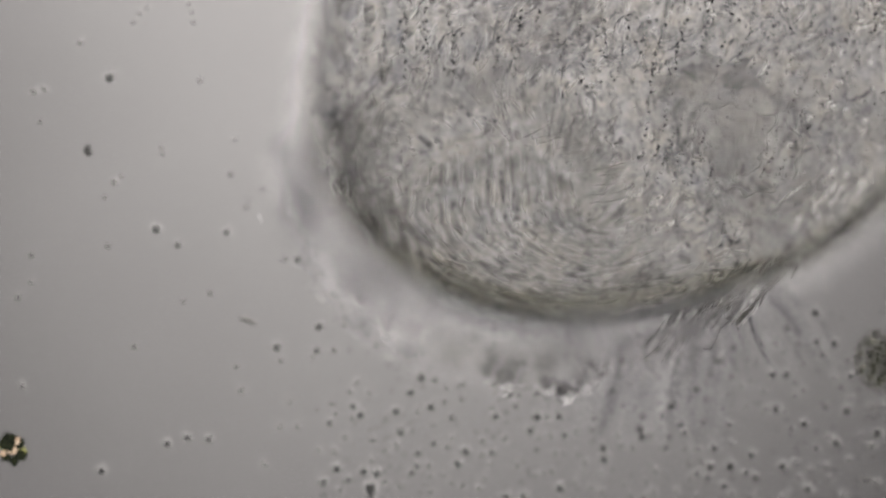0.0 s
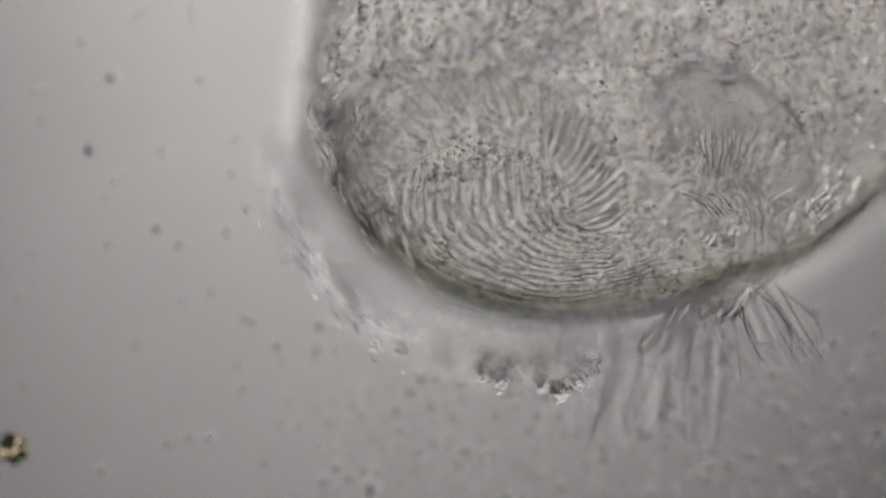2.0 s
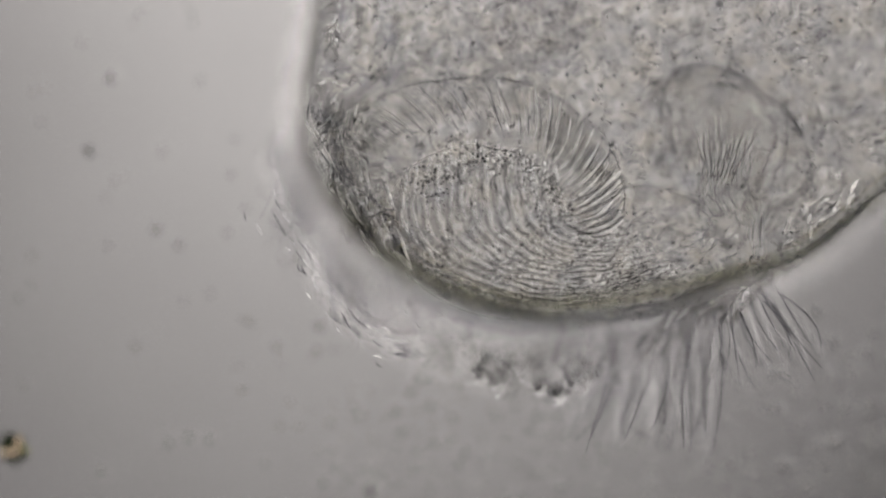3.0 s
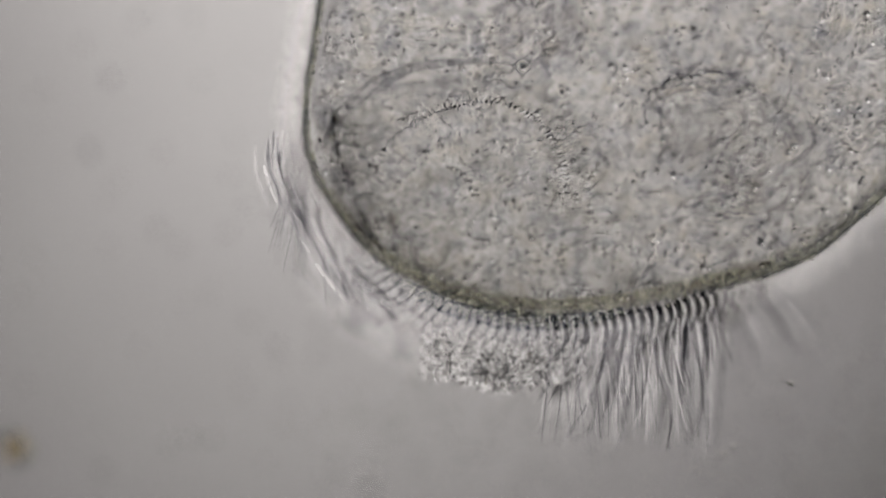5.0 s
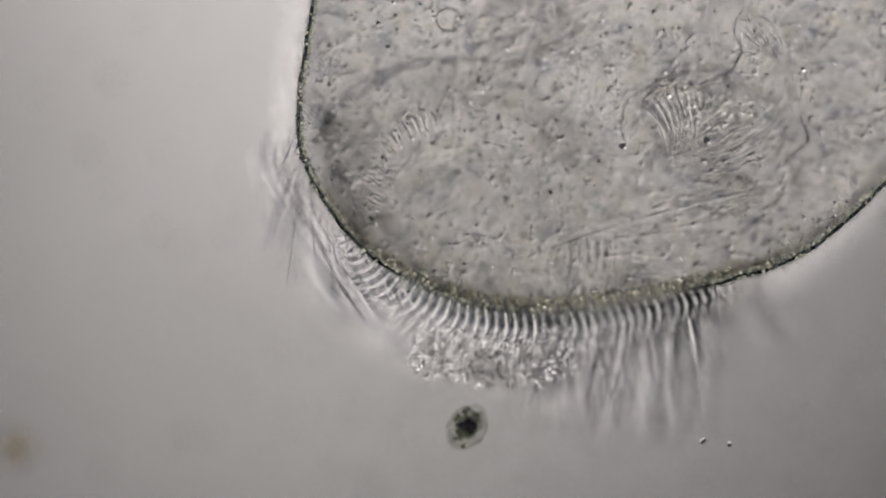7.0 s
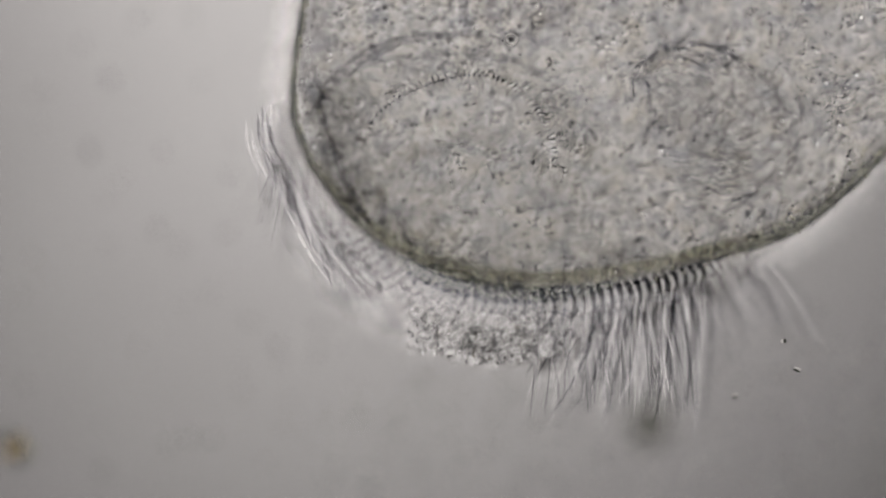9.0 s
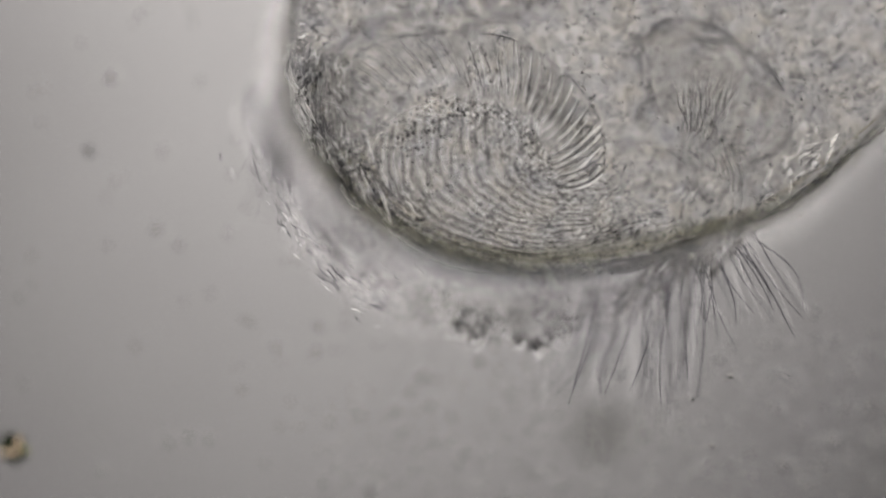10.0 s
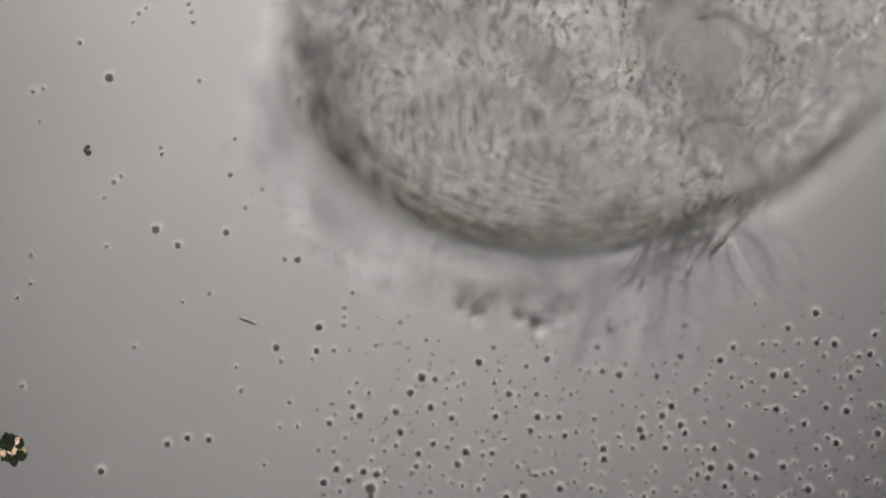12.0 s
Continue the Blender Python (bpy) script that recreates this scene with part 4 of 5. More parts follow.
fringe(110, 25, lip_span, (8, 24), (1.8, 0.4), (MID - 12, 10), GREY_CILIA, "lip_cilia", "swept tufts of white lip cilia", 0.5)
fringe(220, 23, low_span, (10, 34), (0.0, 0.3), (30, 9), HAZE, "oral_haze", "dense pale blur of oral cilia", gap=8.0)
fringe(420, 26, low_span, (10, 34), (0.0, 0.3), (11.5, 1), HAZE, "oral_haze", "dense pale blur of oral cilia", gap=8.0)
fringe(400, 27, low_span, (6, 18), (0.0, 0.5), (11.5, 1), HAZE, "oral_haze", "dense pale blur of oral cilia", 0.55, gap=20.0)
fringe(480, 24, right_span, (3, 15), (-0.2, 0.4), (MID - 14, 16), HAZE, "body_cilia", "short fine white body cilia")

# ---- the ragged clump of tips under the lip, and the tuft and fan beside the mouth ----
def clump(name, label, count, box, zs, seed, mats, fat=0.5, long=2.4):
    random.seed(seed)
    builds = [Build() for m in mats]
    for _ in range(count):
        u = random.random()
        p = plan(box[0] + (box[2] - box[0]) * u, random.uniform(box[1], box[3]) - 26 * abs(u - 0.5) * 2, random.gauss(*zs))
        way = Vector((random.gauss(0, 1), random.gauss(-0.8, 1), random.gauss(0, 0.6))).normalized()
        side = Vector((random.gauss(0, 1), random.gauss(0, 1), 0)) * 0.8
        L = random.uniform(0.4, 1.0) * long
        if random.random() < 0.4:
            random.choice(builds).ball(p, fat * random.uniform(0.4, 1.2), (random.uniform(0.5, 1.9), random.uniform(0.5, 1.9), 1), 0.5)
            continue
        random.choice(builds).tube([p + way * (L * w) + side * math.sin(3 * w) for w in (0, 0.33, 0.66, 1)], lambda u: fat * random.uniform(0.7, 1.3) * (1.1 - u), 4)
    for b, m in zip(builds, mats):
        part(name, b, m, ciliate, label, kind="stuff")


TIP_DARK = grainy("tip_shade", [(0.3, (0.012, 0.012, 0.016)), (0.7, (0.06, 0.057, 0.055))], 500.0)
TIP_PALE = grainy("tip_white", [(0.3, (0.36, 0.354, 0.35)), (0.7, (0.66, 0.652, 0.645))], 500.0)
TIP_OLIVE = grainy("tuft_olive", [(0.3, (0.025, 0.024, 0.02)), (0.7, (0.09, 0.085, 0.07))], 400.0, 0.7)
TIP_BROWN = tissue("tuft_brown", [(0.36, (0.4, 0.38, 0.33)), (0.6, (0.8, 0.78, 0.72))], 400.0)
clump("cilia_tip", "ragged clump of bright and dark cilia tips", 900, (745, 600, 1030, 688), (50, 3.5), 61, [GREY_CILIA, TIP_DARK, TIP_DARK, TIP_PALE, TIP_PALE, BLADE, BLADE], 0.5, 3.4)
clump("cilia_tip", "ragged clump of bright and dark cilia tips", 620, (745, 606, 1030, 690), (38, 3.5), 67, [TIP_BROWN, TIP_DARK, TIP_PALE, TIP_PALE, TIP_PALE, GREY_CILIA], 0.5, 3.6)
clump("hanging_tip", "dark tips hanging under the lip", 22, (985, 645, 1065, 690), (14, 3), 62, [TIP_OLIVE, TIP_DARK, TIP_PALE], 0.9, 4.0)
clump("hanging_tip", "brownish tips hanging under the lip", 30, (800, 625, 960, 676), (15, 4), 63, [TIP_BROWN, TIP_OLIVE, TIP_PALE], 0.7, 4.0)


clump("cilia_tip", "ragged clump of bright and dark cilia tips", 130, (800, 618, 1045, 684), (24, 3), 69, [TIP_OLIVE, TIP_DARK, TIP_PALE, TIP_PALE, TIP_PALE], 0.5, 3.6)
random.seed(68)
for x, y, r in ((858, 632, 2.6), (846, 657, 2.2), (904, 640, 2.6), (879, 668, 2.8), (947, 641, 3.0), (952, 676, 2.4), (1030, 650, 4.6), (1010, 668, 3.6), (982, 690, 2.6)):
    dark, pale = Build(), Build()
    for n in range(90):
        d = Vector((random.gauss(0, 0.55), random.gauss(0, 0.5), random.gauss(0, 0.4))) * r
        p = plan(x, y, 17) + d
        way = Vector((random.gauss(0, 1), random.gauss(-0.5, 1), random.gauss(0, 0.5))).normalized() * random.uniform(0.8, 2.2)
        # Every third stroke is shifted down to put in a white halo.
        side = Vector((2.0, -3.4, -2)) if n % 3 == 0 else Vector((0, 0, 0))
        (pale if n % 3 == 0 else dark).tube([p - way + side, p + side + Vector((random.gauss(0, 0.4), random.gauss(0, 0.4), 0)), p + way + side], lambda u: 0.2 + 0.7 * math.sin(math.pi * u), 5)
    knot = part("hanging_knot", dark, TIP_DARK, ciliate, "small dark brown knot of matted cilia")
    part("knot_halo", pale, TIP_PALE, knot, "pale strokes for the knot's bright halo")


# Bright halo outside the lip, added as flat pale tubes.
LIP_HALO = tissue("lip_halo", [(0.36, (0.97, 0.97, 0.97)), (0.6, (1.0, 1.0, 1.0))], 90.0, solid=0.07, spread=0.07, milk_scale=110.0, solid_color=(0.86, 0.852, 0.85))
for down, fat, level in ((10, 5.5, 11), (18, 6.5, 12), (27, 5.0, 11)):
    b = Build()
    b.tube([p + (p - CENTRE).normalized() * (down + 3 * noise.noise(p * 0.05 + Vector((down, 0, 0)))) + Vector((0, 0, level - 25)) for p in lower_line[2:74]],
           lambda u: fat * (0.2 + 0.8 * math.sin(math.pi * u) ** 0.5) * (1 + 0.5 * noise.noise(Vector((u * 14, down, 0)))), 8, 0.25)
    part("lip_halo", b, LIP_HALO, ciliate, "whitish halo put round the lip")


def strokes(name, label, count, path, spread, zs, seed, mats, length, thick, follow=False, beat=0.0):
    """Short brush strokes along a curve."""
    random.seed(seed)
    line = spline([plan(x, y) for x, y in path], 60)
    sheaves = 7 if beat else 1
    builds = [[Build() for m in mats] for g in range(sheaves)]
    for _ in range(count):
        i = random.randrange(1, 58)
        t = (line[i + 1] - line[i - 1]).normalized()
        o = Vector((-t.y, t.x, 0))
        p = line[i] + o * random.gauss(0, spread) + Vector((0, 0, random.gauss(*zs)))
        way = (t + o * random.gauss(0, 0.25)).normalized()
        L, bow = random.uniform(*length), random.gauss(0, 0.8)
        path = [p + way * (L * (u - 0.5)) + o * (bow * math.sin(math.pi * u)) for u in (0, 0.25, 0.5, 0.75, 1)]
        if follow:
            n = random.randrange(12, 26)
            i = random.randrange(0, 59 - n)
            d, flare = random.gauss(0, spread), random.gauss(2, 3)
            z = random.gauss(*zs)
            path = [line[i + j] + Vector((-d, -0.4 * d, z)) + Vector((-0.7, -0.7, 0)) * (flare * (j / n) ** 2) for j in range(0, n, 2)]
        random.choice(builds[i * sheaves // 60]).tube(path,
                                                      lambda u: thick * (0.15 + 0.85 * math.sin(math.pi * u)), 4)
    for g, sheaf in enumerate(builds):
        root = line[int(60 * (g + 0.5) / sheaves)]
        root = root + (CENTRE - root).normalized() * 9
        for b, m in zip(sheaf, mats):
            if b.v:
                ob = part(name, b, m, ciliate, label, kind="stuff")
                if beat:
                    beating.append((ob, root, g, beat))


beating = []
strokes("lip_shred", "ragged grey and white veil along the lip", 150, [(500, 330), (545, 440), (620, 540), (720, 625)], 4.5, (22, 5), 64, [GREY_CILIA, BLADE, HAZE], (4, 14), 0.6, beat=7.0)
strokes("lip_pleat", "ragged dark and white pleats of the lip", 260, [(592, 190), (598, 260), (632, 340), (680, 430), (735, 490)], 7.5, (21, 2.5), 67, [GREY_CILIA, DARK_FIBRE, RIB_PALE, BLADE], (5, 15), 0.8)
strokes("lip_pleat", "ragged white shreds along the lip", 150, [(535, 270), (575, 400), (650, 510), (770, 590)], 11.0, (21, 3), 68, [PALE_FIBRE, GREY_CILIA, BLADE, BLADE], (3, 10), 0.5, beat=5.0)
strokes("edge_ripple", "dark and pale creases of the lower skin along the edge", 400, [(625, 170), (640, 320), (700, 420), (820, 498), (960, 532), (1150, 512), (1330, 448)], 6.0, (9, 1.2), 70, [RIPPLE_SHADE, PALE_FIBRE, DARK_FIBRE, PALE_FIBRE], (3, 9), 1.1)
strokes("lip_crease", "dark streaks in the lip", 170, [(650, 200), (612, 270), (610, 350), (640, 410)], 5.0, (11, 3.5), 65, [RIPPLE_SHADE, DARK_FIBRE, RIB_PALE], (6, 16), 1.6, beat=4.0)
strokes("lip_curl", "curved white cilia sweeping round the lip", 110, [(500, 225), (508, 300), (565, 400), (620, 490), (705, 580)], 4.5, (44, 5), 66, [GREY_CILIA, HAZE, BLADE], (14, 34), 1.15, True, beat=7.0)


def fan(name, label, count, base, tips, zs, seed, mat, thick):
    """Long bristles from a line of feet to a line of tips."""
    random.seed(seed)
    root = None
    for k in range(count):
        w = (k + random.uniform(-0.3, 0.3)) / (count - 1)
        z = random.gauss(*zs)
        a = plan(base[0] + (base[2] - base[0]) * w, base[1] + (base[3] - base[1]) * w, z + random.gauss(0, 2))
        c = plan(tips[0] + (tips[2] - tips[0]) * w + random.gauss(0, 8), tips[1] + (tips[3] - tips[1]) * w + random.gauss(0, 16), z - 6 + random.gauss(0, 4))
        bow = Vector((random.gauss(0, 3.0), random.gauss(0, 1), 0))
        b = Build()
        b.tube([a + (c - a) * u + bow * math.sin(math.pi * u) for u in (0, 0.2, 0.4, 0.6, 0.8, 1)], lambda u: thick * (1 - 0.75 * u), 5)
        ob = part(name, b, HAZE if k % (2 if zs[0] > 40 else 3) == 0 else mat, ciliate, label)
        bristles.append((ob, k))


bristles = []
fan("bristle", "long grey cilium of the fan", 40, (1010, 585, 1240, 560), (930, 690, 1262, 790), (45, 6), 71, GREY_CILIA, 0.85)
fan("bristle", "long grey cilium of the fan", 44, (1190, 570, 1370, 500), (1150, 690, 1470, 640), (26, 4), 72, GREY_CILIA, 0.6)
fan("bristle", "long grey cilium of the fan", 30, (1070, 600, 1275, 560), (995, 785, 1262, 778), (37, 4), 74, GREY_CILIA, 1.0)
random.seed(73)
tuft = [Build(), Build(), Build(), Build()]
for n in range(190):
    w = random.random()
    level = random.gauss(8.2, 0.5) if n < 155 else random.gauss(17.5, 0.8)
    bend = Vector((0.9 * math.sin(5 * w + 1), 0.9 * math.sin(7 * w), 0)) * 4
    a = plan(1205 + 205 * w + random.gauss(0, 12), 506 - 66 * w + random.gauss(0, 12), level)
    c = plan(1122 + 180 * w + random.gauss(0, 14), 645 - 78 * w + random.gauss(0, 14), level + random.gauss(0, 1))
    u0 = random.uniform(0.0, 0.75)
    q, e = a + (c - a) * u0, a + (c - a) * min(1.0, u0 + random.uniform(0.12, 0.4))
    line = spline([q, q + (e - q) * 0.5 + bend * 0.4 + Vector((random.gauss(0, 1.2), random.gauss(0, 1.2), 0)), e], 6)
    tuft[2 * (n % 2)].tube(line, lambda u: 0.2 + 0.75 * math.sin(math.pi * u), 4)
    if n % 3:
        continue
    tuft[2 * (n % 2) + 1].tube([p + Vector((1.3, -1.0, -0.3)) for p in line], lambda u: 0.15 + 0.6 * math.sin(math.pi * u), 4)
for b, mat in zip(tuft, (TIP_OLIVE, PALE_FIBRE, TIP_DARK, BAND_PALE)):
    part("mouth_tuft", b, mat, ciliate, "brownish twisted tuft of cilia", kind="stuff")

# ---- droplets on the slide ----
def droplet_mesh(mat):
    """A droplet of nested skins, darkest in its middle, and its bright halo put in as a pale ring."""
    b, r = Build(), Build()
    bm = bmesh.new()
    bmesh.ops.create_icosphere(bm, subdivisions=2, radius=1.0)
    faces = [tuple(v.index for v in f.verts) for f in bm.faces]
    for k, dx, dy in ((0.95, 0.0, 0.0), (0.76, 0.02, -0.05), (0.55, 0.03, -0.12), (0.34, 0.04, -0.16)):
        b.add([(dx + v.co.x * k, dy + v.co.y * k, 0.52 + v.co.z * k * 0.5) for v in bm.verts], faces)
    r.add([(0.1 + v.co.x * 1.45, 0.38 + v.co.y * 1.4, 0.12 + v.co.z * 0.1) for v in bm.verts], faces)
    bm.free()
    return b.mesh("droplet", mat), r.mesh("drop_halo", RING)


def droplet(mat, label):
    body, drop_halo = droplet_mesh(mat)
    ob = tagged(new("droplet", body), label, "droplet", "droplets on the slide")
    part("drop_halo", drop_halo, None, ob, "thin pale halo set to one side")
    return ob


DROP_DARK = tissue("dark_drop", [(0.3, (0.73, 0.735, 0.73)), (0.7, (0.79, 0.79, 0.785))], 200.0)
DROP_PALE = tissue("pale_drop", [(0.3, (0.81, 0.81, 0.805)), (0.7, (0.88, 0.88, 0.875))], 200.0)
proto = droplet(DROP_DARK, "tiny dark round droplet stuck to the glass")
faint = droplet(DROP_PALE, "minute grey round droplet stuck to the glass")
NEAR = [(193, 138, 11), (189, 437, 6), (275, 407, 10), (314, 435, 8), (400, 412, 8), (58, 163, 7), (76, 158, 6), (201, 323, 7), (214, 312, 5), (184, 350, 5),
        (526, 460, 8), (504, 460, 6), (489, 616, 9), (496, 640, 6), (560, 622, 8), (552, 635, 6), (746, 669, 11), (655, 866, 13), (572, 855, 9), (178, 835, 9),
        (296, 787, 8), (331, 776, 8), (369, 779, 8), (427, 692, 7), (39, 684, 7), (434, 368, 6), (464, 336, 5), (901, 698, 9), (877, 738, 8), (968, 636, 8)]
SMALL = [(495, 756, 6), (526, 756, 6), (512, 713, 6), (623, 741, 6), (609, 545, 6), (609, 577, 6), (609, 562, 5), (624, 518, 6), (708, 571, 6), (665, 612, 6),
         (54, 453, 6), (54, 502, 5), (30, 528, 6), (371, 520, 6), (323, 535, 5), (237, 615, 6), (418, 650, 5), (353, 143, 6), (141, 76, 7), (245, 24, 6),
         (258, 14, 5), (235, 40, 5), (333, 8, 5), (338, 22, 5), (341, 40, 5), (286, 273, 6), (415, 246, 5), (467, 823, 6), (70, 216, 5), (820, 680, 6)]


def drop(x, y, r):
    p = plan(x, y)
    ob = copy_thing(proto if r > 7.2 else faint, pose(p.x * S, p.y * S, 0, 0, 0, 0))
    ob.scale = (r / 4.9, r / 4.9, r / 4.9)


for x, y, r in NEAR + SMALL:
    drop(x, y, r)
random.seed(31)
taken = [(x, y) for x, y, r in NEAR + SMALL]
strewn = 0
while strewn < 236:
    x = random.uniform(560, 1568)
    y = 882 - (330 + 0.35 * max(0, x - 1250)) * random.random() ** 1.15
    if (y < 690 - 0.12 * (x - 600) and random.random() < 0.8) or any((x - a) ** 2 + (y - c) ** 2 < random.uniform(120, 360) for a, c in taken):
        continue
    taken.append((x, y))
    drop(x, y, random.choice((4.8, 5.4, 5.8, 6.2, 6.8, 7.6, 9.2)))
    strewn += 1
specks = Build()
random.seed(33)
for _ in range(320):
    p = plan(random.uniform(560, 1568), 882 - 330 * random.random() ** 1.3)
    r = random.uniform(0.45, 1.0)
    specks.ball((p.x, p.y, r * 0.8), r)
    specks.ball((p.x, p.y - 0.1, r * 0.8), r * 0.6)
tagged(new("droplet_specks", specks.mesh("droplet_specks", DROP_PALE)), "scatter of minute dark droplets on the glass", "droplets", kind="stuff")
proto.location = (plan(407, 310) * S)
proto.scale = (1.2, 1.2, 1.2)
faint.location = (plan(284, 262) * S)
faint.scale = (1.1, 1.1, 1.1)


# ---- loose things on the slide ----
def lump(name, at, size, mat, label, category, seed, pieces):
    random.seed(seed)
    root = tagged(new(name), label, category)
    root.location = plan(*at) * S
    for k in range(pieces):
        b = Build()
        a = random.uniform(0, 6.28)
        d = size * (0.0 if k == 0 else 0.65)
        b.ball((d * math.cos(a), d * math.sin(a), size * 0.45), size * random.uniform(0.4, 0.7) * (1.0 if k % len(mat) in (1, 2, 4, 5) else 0.75), (1, 1, 0.7), 0.3)
        part("facet", b.mesh("facet", mat[k % len(mat)], smooth=False), None, root)
    return root


CRYSTAL = [grainy("crystal_black", [(0.3, (0.004, 0.005, 0.004)), (0.7, (0.02, 0.024, 0.012))], 700.0, 0.9),
           grainy("crystal_green", [(0.3, (0.06, 0.08, 0.02)), (0.7, (0.3, 0.29, 0.12))], 700.0, 0.6),
           grainy("crystal_pale", [(0.3, (0.2, 0.13, 0.07)), (0.7, (0.6, 0.48, 0.36))], 700.0, 0.2)]
lump("mineral_grain", (22, 798), 6.6, [CRYSTAL[2], CRYSTAL[0], CRYSTAL[0], CRYSTAL[1], CRYSTAL[0], CRYSTAL[0]], "angular black, green and amber mineral grain on glass", "mineral grain", 3, 13)
lump("debris_speck", (150, 266), 3.0, [OIL], "dark brown oval speck of debris on glass", "debris", 4, 4)


def rod():
    root = tagged(new("bacterium_rod"), "thin bright rod-shaped bacterium lying on the glass", "bacterium")
    a, c = plan(424, 559, 1), plan(455, 571, 1)
    # Lit and shaded sides are put in as a pale and a dark tube.
    b = Build()
    b.tube([a + (c - a) * (i / 6) for i in range(7)], lambda u: 0.2 + 0.6 * math.sin(math.pi * u) ** 0.5, 6)
    part("wall", b, SOFT_PALE, root)
    b = Build()
    b.tube([a + (c - a) * (i / 6) + Vector((-0.4, -1.1, -0.2)) for i in range(7)], lambda u: 0.2 + 0.35 * math.sin(math.pi * u) ** 0.5, 6)
    part("shaded_side", b, OIL, root)


rod()


def small_cell(name, label, rx, ry, seed, dark):
    """A small swimming cell: clear oval skin, grains and a darker core."""
    random.seed(seed)
    root = tagged(new(name), label, "small cell")
    skin, core, dots = Build(), Build(), Build()
    m = 24
    rings = [(-1.0, 0.03), (-0.92, 0.3), (-0.7, 0.62), (-0.35, 0.92), (0.0, 1.0), (0.4, 0.9), (0.75, 0.58), (0.94, 0.25), (1.0, 0.03)]
    for b, k in ((skin, 1.0), (core, 0.5)):
        b.add([(k * ry * y, k * rx * r * math.cos(2 * math.pi * j / m), k * rx * r * math.sin(2 * math.pi * j / m)) for y, r in rings for j in range(m)],
              [(i * m + j, i * m + (j + 1) % m, (i + 1) * m + (j + 1) % m, (i + 1) * m + j) for i in range(8) for j in range(m)])
    for _ in range(90):
        a, r, h = random.uniform(0, 6.28), random.uniform(0.2, 0.8), random.uniform(-0.7, 0.7)
        dots.ball((ry * h, rx * r * math.cos(a) * (1 - h * h), rx * r * math.sin(a) * 0.8), random.uniform(0.5, 1.3), (1, 1, 1), 0.2)
    part("skin", skin, CELL_SKIN, root)
    part("core", core, FOLD if dark else CELL_SKIN, root)
    part("grain_cluster", dots, CELL_DOTS, root, kind="stuff")
    return root


CELL_SKIN = tissue("cell_skin", [(0.36, (0.7, 0.7, 0.68)), (0.6, (0.97, 0.97, 0.96))], 200.0)
CELL_DOTS = grainy("cell_dots", [(0.0, (0.03, 0.035, 0.025)), (0.8, (0.09, 0.09, 0.07)), (1.0, (0.35, 0.35, 0.31))], island=True)
swimmer = small_cell("flagellate", "small oval grey flagellate swimming past with granular core", 9.0, 11.5, 81, True)
visitor = small_cell("round_cell", "small round granular cell drifting over glass", 12.0, 15.0, 82, False)


def bacterium(L, r):
    root = tagged(new("bacterium"), "minute grey rod-shaped bacterium swimming in water", "bacterium", "swimming bacteria")
    b = Build()
    b.tube([(L * (i / 6 - 0.5), 0, 0) for i in range(7)], lambda u: r * (0.3 + 0.7 * math.sin(math.pi * u) ** 0.5), 6)
    part("wall", b, OIL, root)
    # The lit side is a pale tube laid beside the dark one.
    b = Build()
    b.tube([(L * (i / 6 - 0.5), r * 1.6, 0) for i in range(7)], lambda u: r * (0.3 + 0.5 * math.sin(math.pi * u) ** 0.5), 6)
    part("bright_side", b, SOFT_PALE, root)
    return root


rods = [bacterium(3.2, 0.7), bacterium(2.0, 0.8), bacterium(3.6, 0.6)]


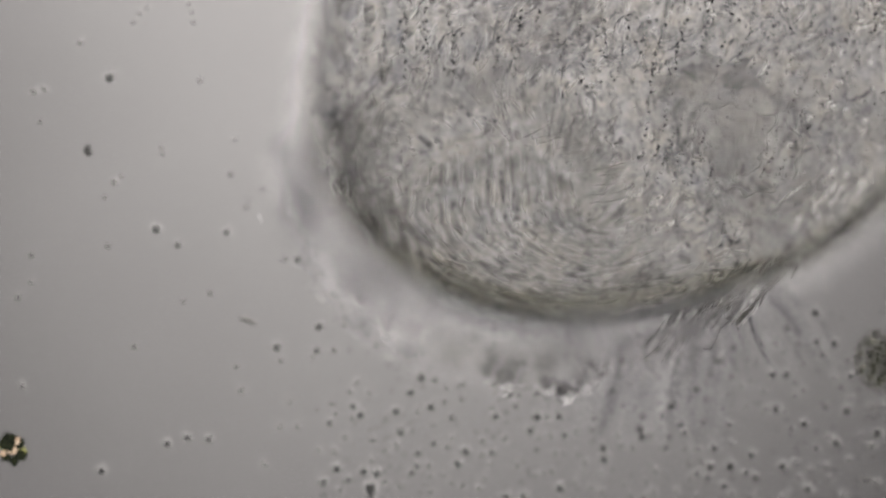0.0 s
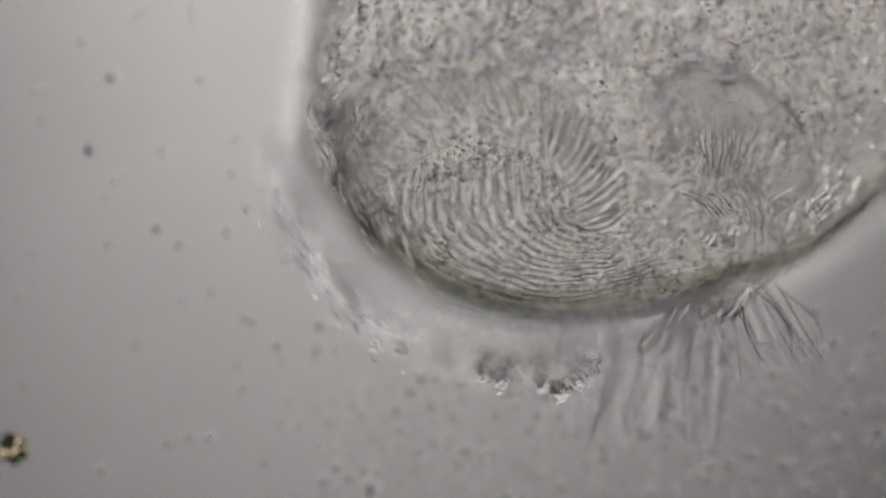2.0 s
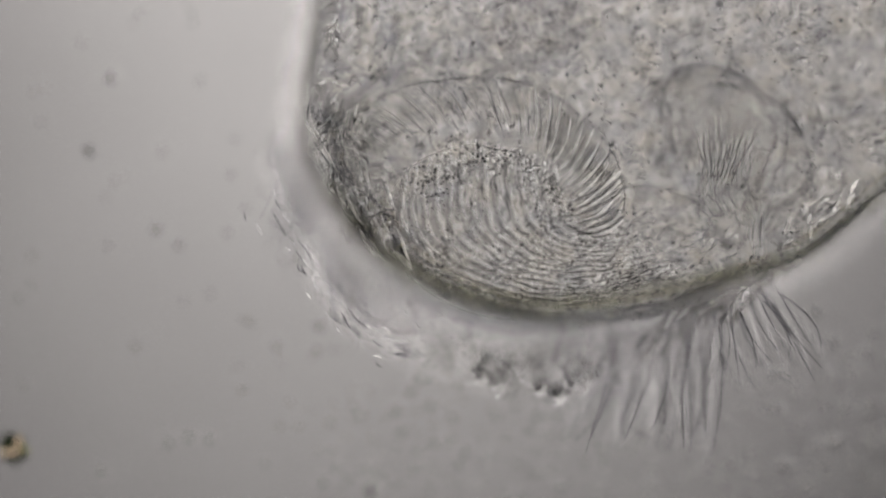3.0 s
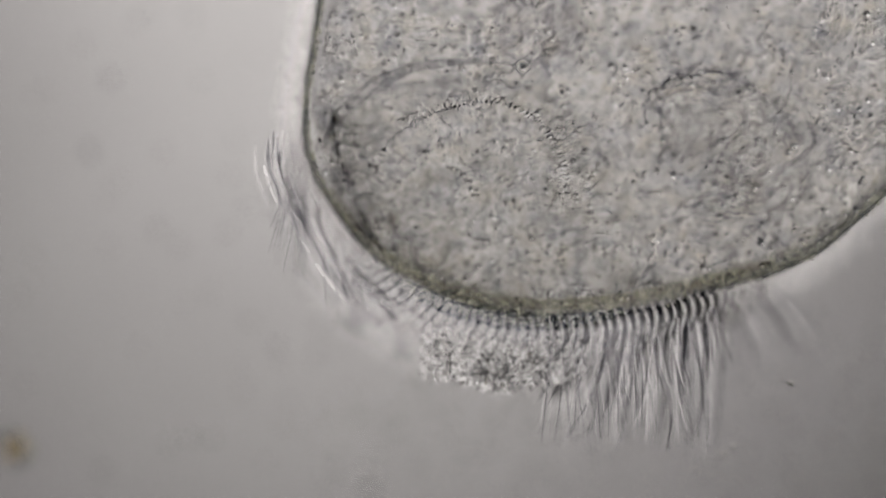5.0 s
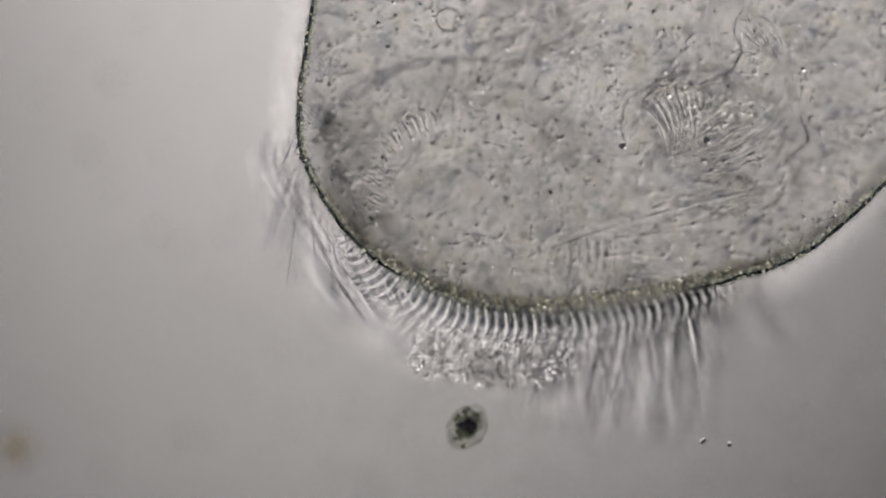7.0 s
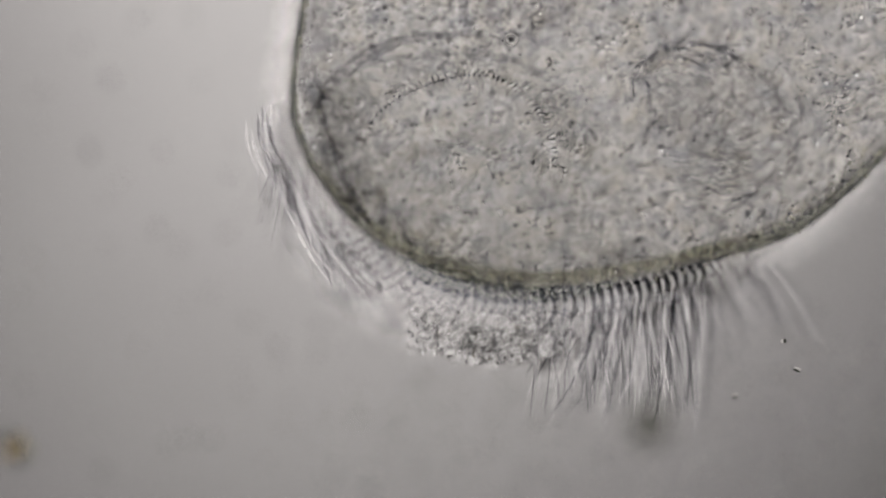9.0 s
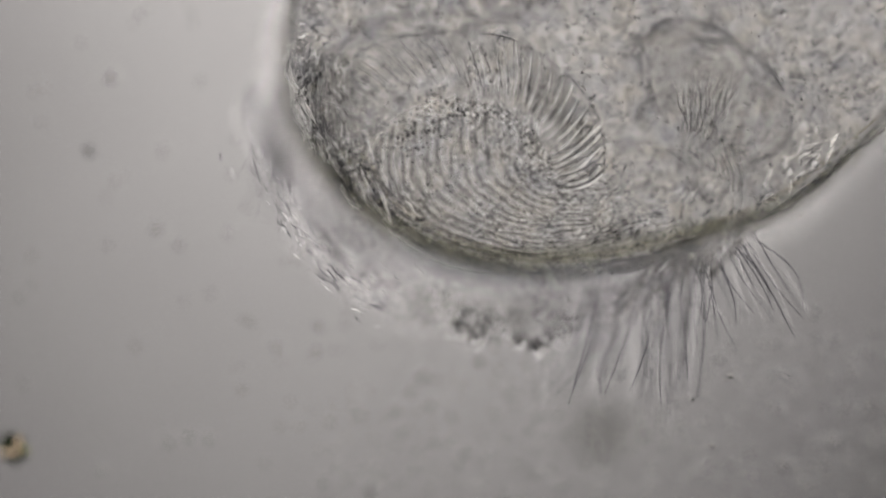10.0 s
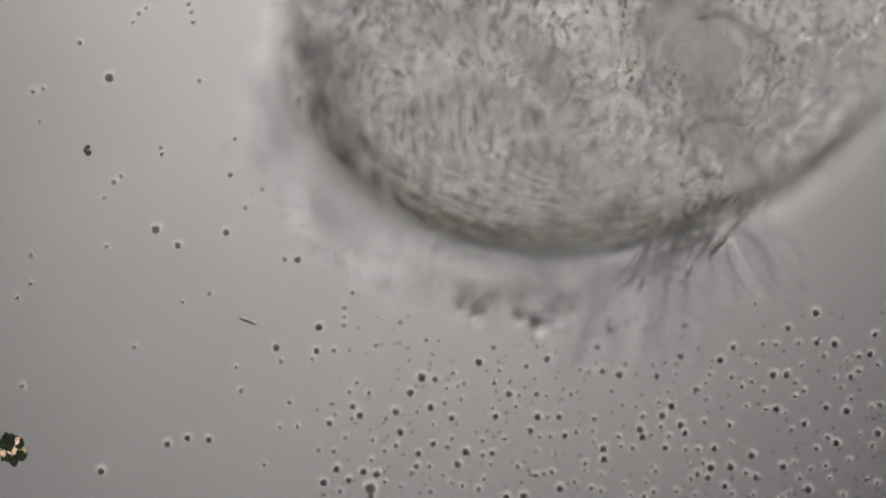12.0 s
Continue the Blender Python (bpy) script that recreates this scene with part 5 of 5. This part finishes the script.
def motions():
    def course(ob, rows):
        walk(ob, [(t, Matrix.Translation(plan(x, y, z) * S) @ pose(0, 0, 0, 0, 0, r)) for t, x, y, z, r in rows])

    course(visitor, [(0.0, 1556, 640, 18, 100), (0.2, 1556, 668, 18, 110), (0.4, 1560, 690, 18, 140), (0.6, 1590, 676, 18, 170), (0.8, 1640, 660, 18, 180),
                     (1.2, 1720, 640, 20, 180), (12.0, 1900, 640, 20, 180)])
    course(swimmer, [(0.0, 640, 1150, 50, 60), (6.0, 660, 1010, 52, 60), (6.5, 690, 925, 54, 62), (6.6, 702, 884, 55, 70), (6.7, 733, 846, 56, 75), (7.4, 930, 700, 80, 20),
                     (8.3, 1120, 688, 104, 0), (8.6, 1146, 698, 106, -30), (9.0, 1144, 748, 106, -90), (9.4, 1126, 770, 106, -140), (9.8, 1099, 768, 106, -170),
                     (10.2, 1008, 757, 106, -180), (10.6, 890, 810, 106, -200), (11.0, 790, 794, 106, -180), (11.4, 668, 800, 104, -170), (11.7, 590, 860, 104, -150),
                     (12.0, 540, 960, 104, -130)])
    course(rods[0], [(0.0, 1250, 900, 60, 20), (5.5, 1280, 800, 57, 10), (6.5, 1228, 788, 57, 30), (8.3, 1318, 742, 56, 40), (9.0, 1300, 703, 50, 0), (9.5, 1306, 686, 44, 0),
                     (10.0, 1292, 668, 30, 0), (10.6, 1290, 655, 30, 0), (12.0, 1330, 600, 50, 0)])
    course(rods[1], [(0.0, 1400, 930, 58, 0), (5.5, 1292, 790, 55, 0), (6.5, 1290, 790, 57, 0), (8.3, 1340, 720, 54, 60), (9.0, 1389, 604, 43, 90), (9.5, 1228, 640, 36, 60),
                     (10.2, 1226, 735, 28, 60), (12.0, 1300, 950, 40, 60)])
    course(rods[2], [(0.0, 1600, 800, 55, 0), (5.5, 1395, 678, 49, -20), (6.5, 1440, 720, 40, -20), (8.3, 1380, 700, 50, -20), (9.0, 1410, 656, 44, -20), (9.5, 1316, 760, 36, 0),
                     (10.5, 1250, 800, 30, 0), (12.0, 1230, 950, 20, 0)])
    for ob, k in bristles:
        walk(ob, [(t, pose(0, 0, 0, 0, 0, 0.7 * math.sin(6.1 * t - 0.5 * k))) for t in (0.5 * i for i in range(25))])

    drift = [(0.0, 14, -2, 0), (1.5, 8, -10, 0), (2.5, 0, 0, 0), (3.2, 0, 0, 0), (4.8, 0, 4, 0), (5.5, 0, 0, 0), (6.5, -12, 0, 0), (8.3, -12, -14, 0),
             (9.2, -24, -50, 0), (9.5, -26, -54, 0), (10.1, -36, -88, 0), (10.5, -34, -108, 0), (11.2, -34, -118, 0), (12.0, -34, -122, 0)]
    walk(ciliate, [(t, pose(x / 4 * S, -y / 4 * S, 0, 0, 0, r)) for t, x, y, r in drift])
    steps = [0.1 * i for i in range(121)]
    for ob, p, turn, k in membranelles:
        z = ob.location.z
        swing = 7.0 * max(0.0, 1 - k / 9) + 1.0
        walk(ob, [(t, pose(p.x * S, p.y * S, z, 0, 0, turn + swing * math.sin(8.9 * t - 0.6 * k) + 0.6 * math.sin(5.3 * t + 0.5 * k))) for t in steps])
    # the lip's cilia beat in waves that run along it
    for ob, root, g, swing in beating:
        to, back = Matrix.Translation(root * S), Matrix.Translation(root * -S)
        walk(ob, [(0.1 * i, to @ pose(0, 0, 0, 0, 0, swing * math.sin(1.75 * i - 1.1 * g)) @ back) for i in range(121)])


motions()
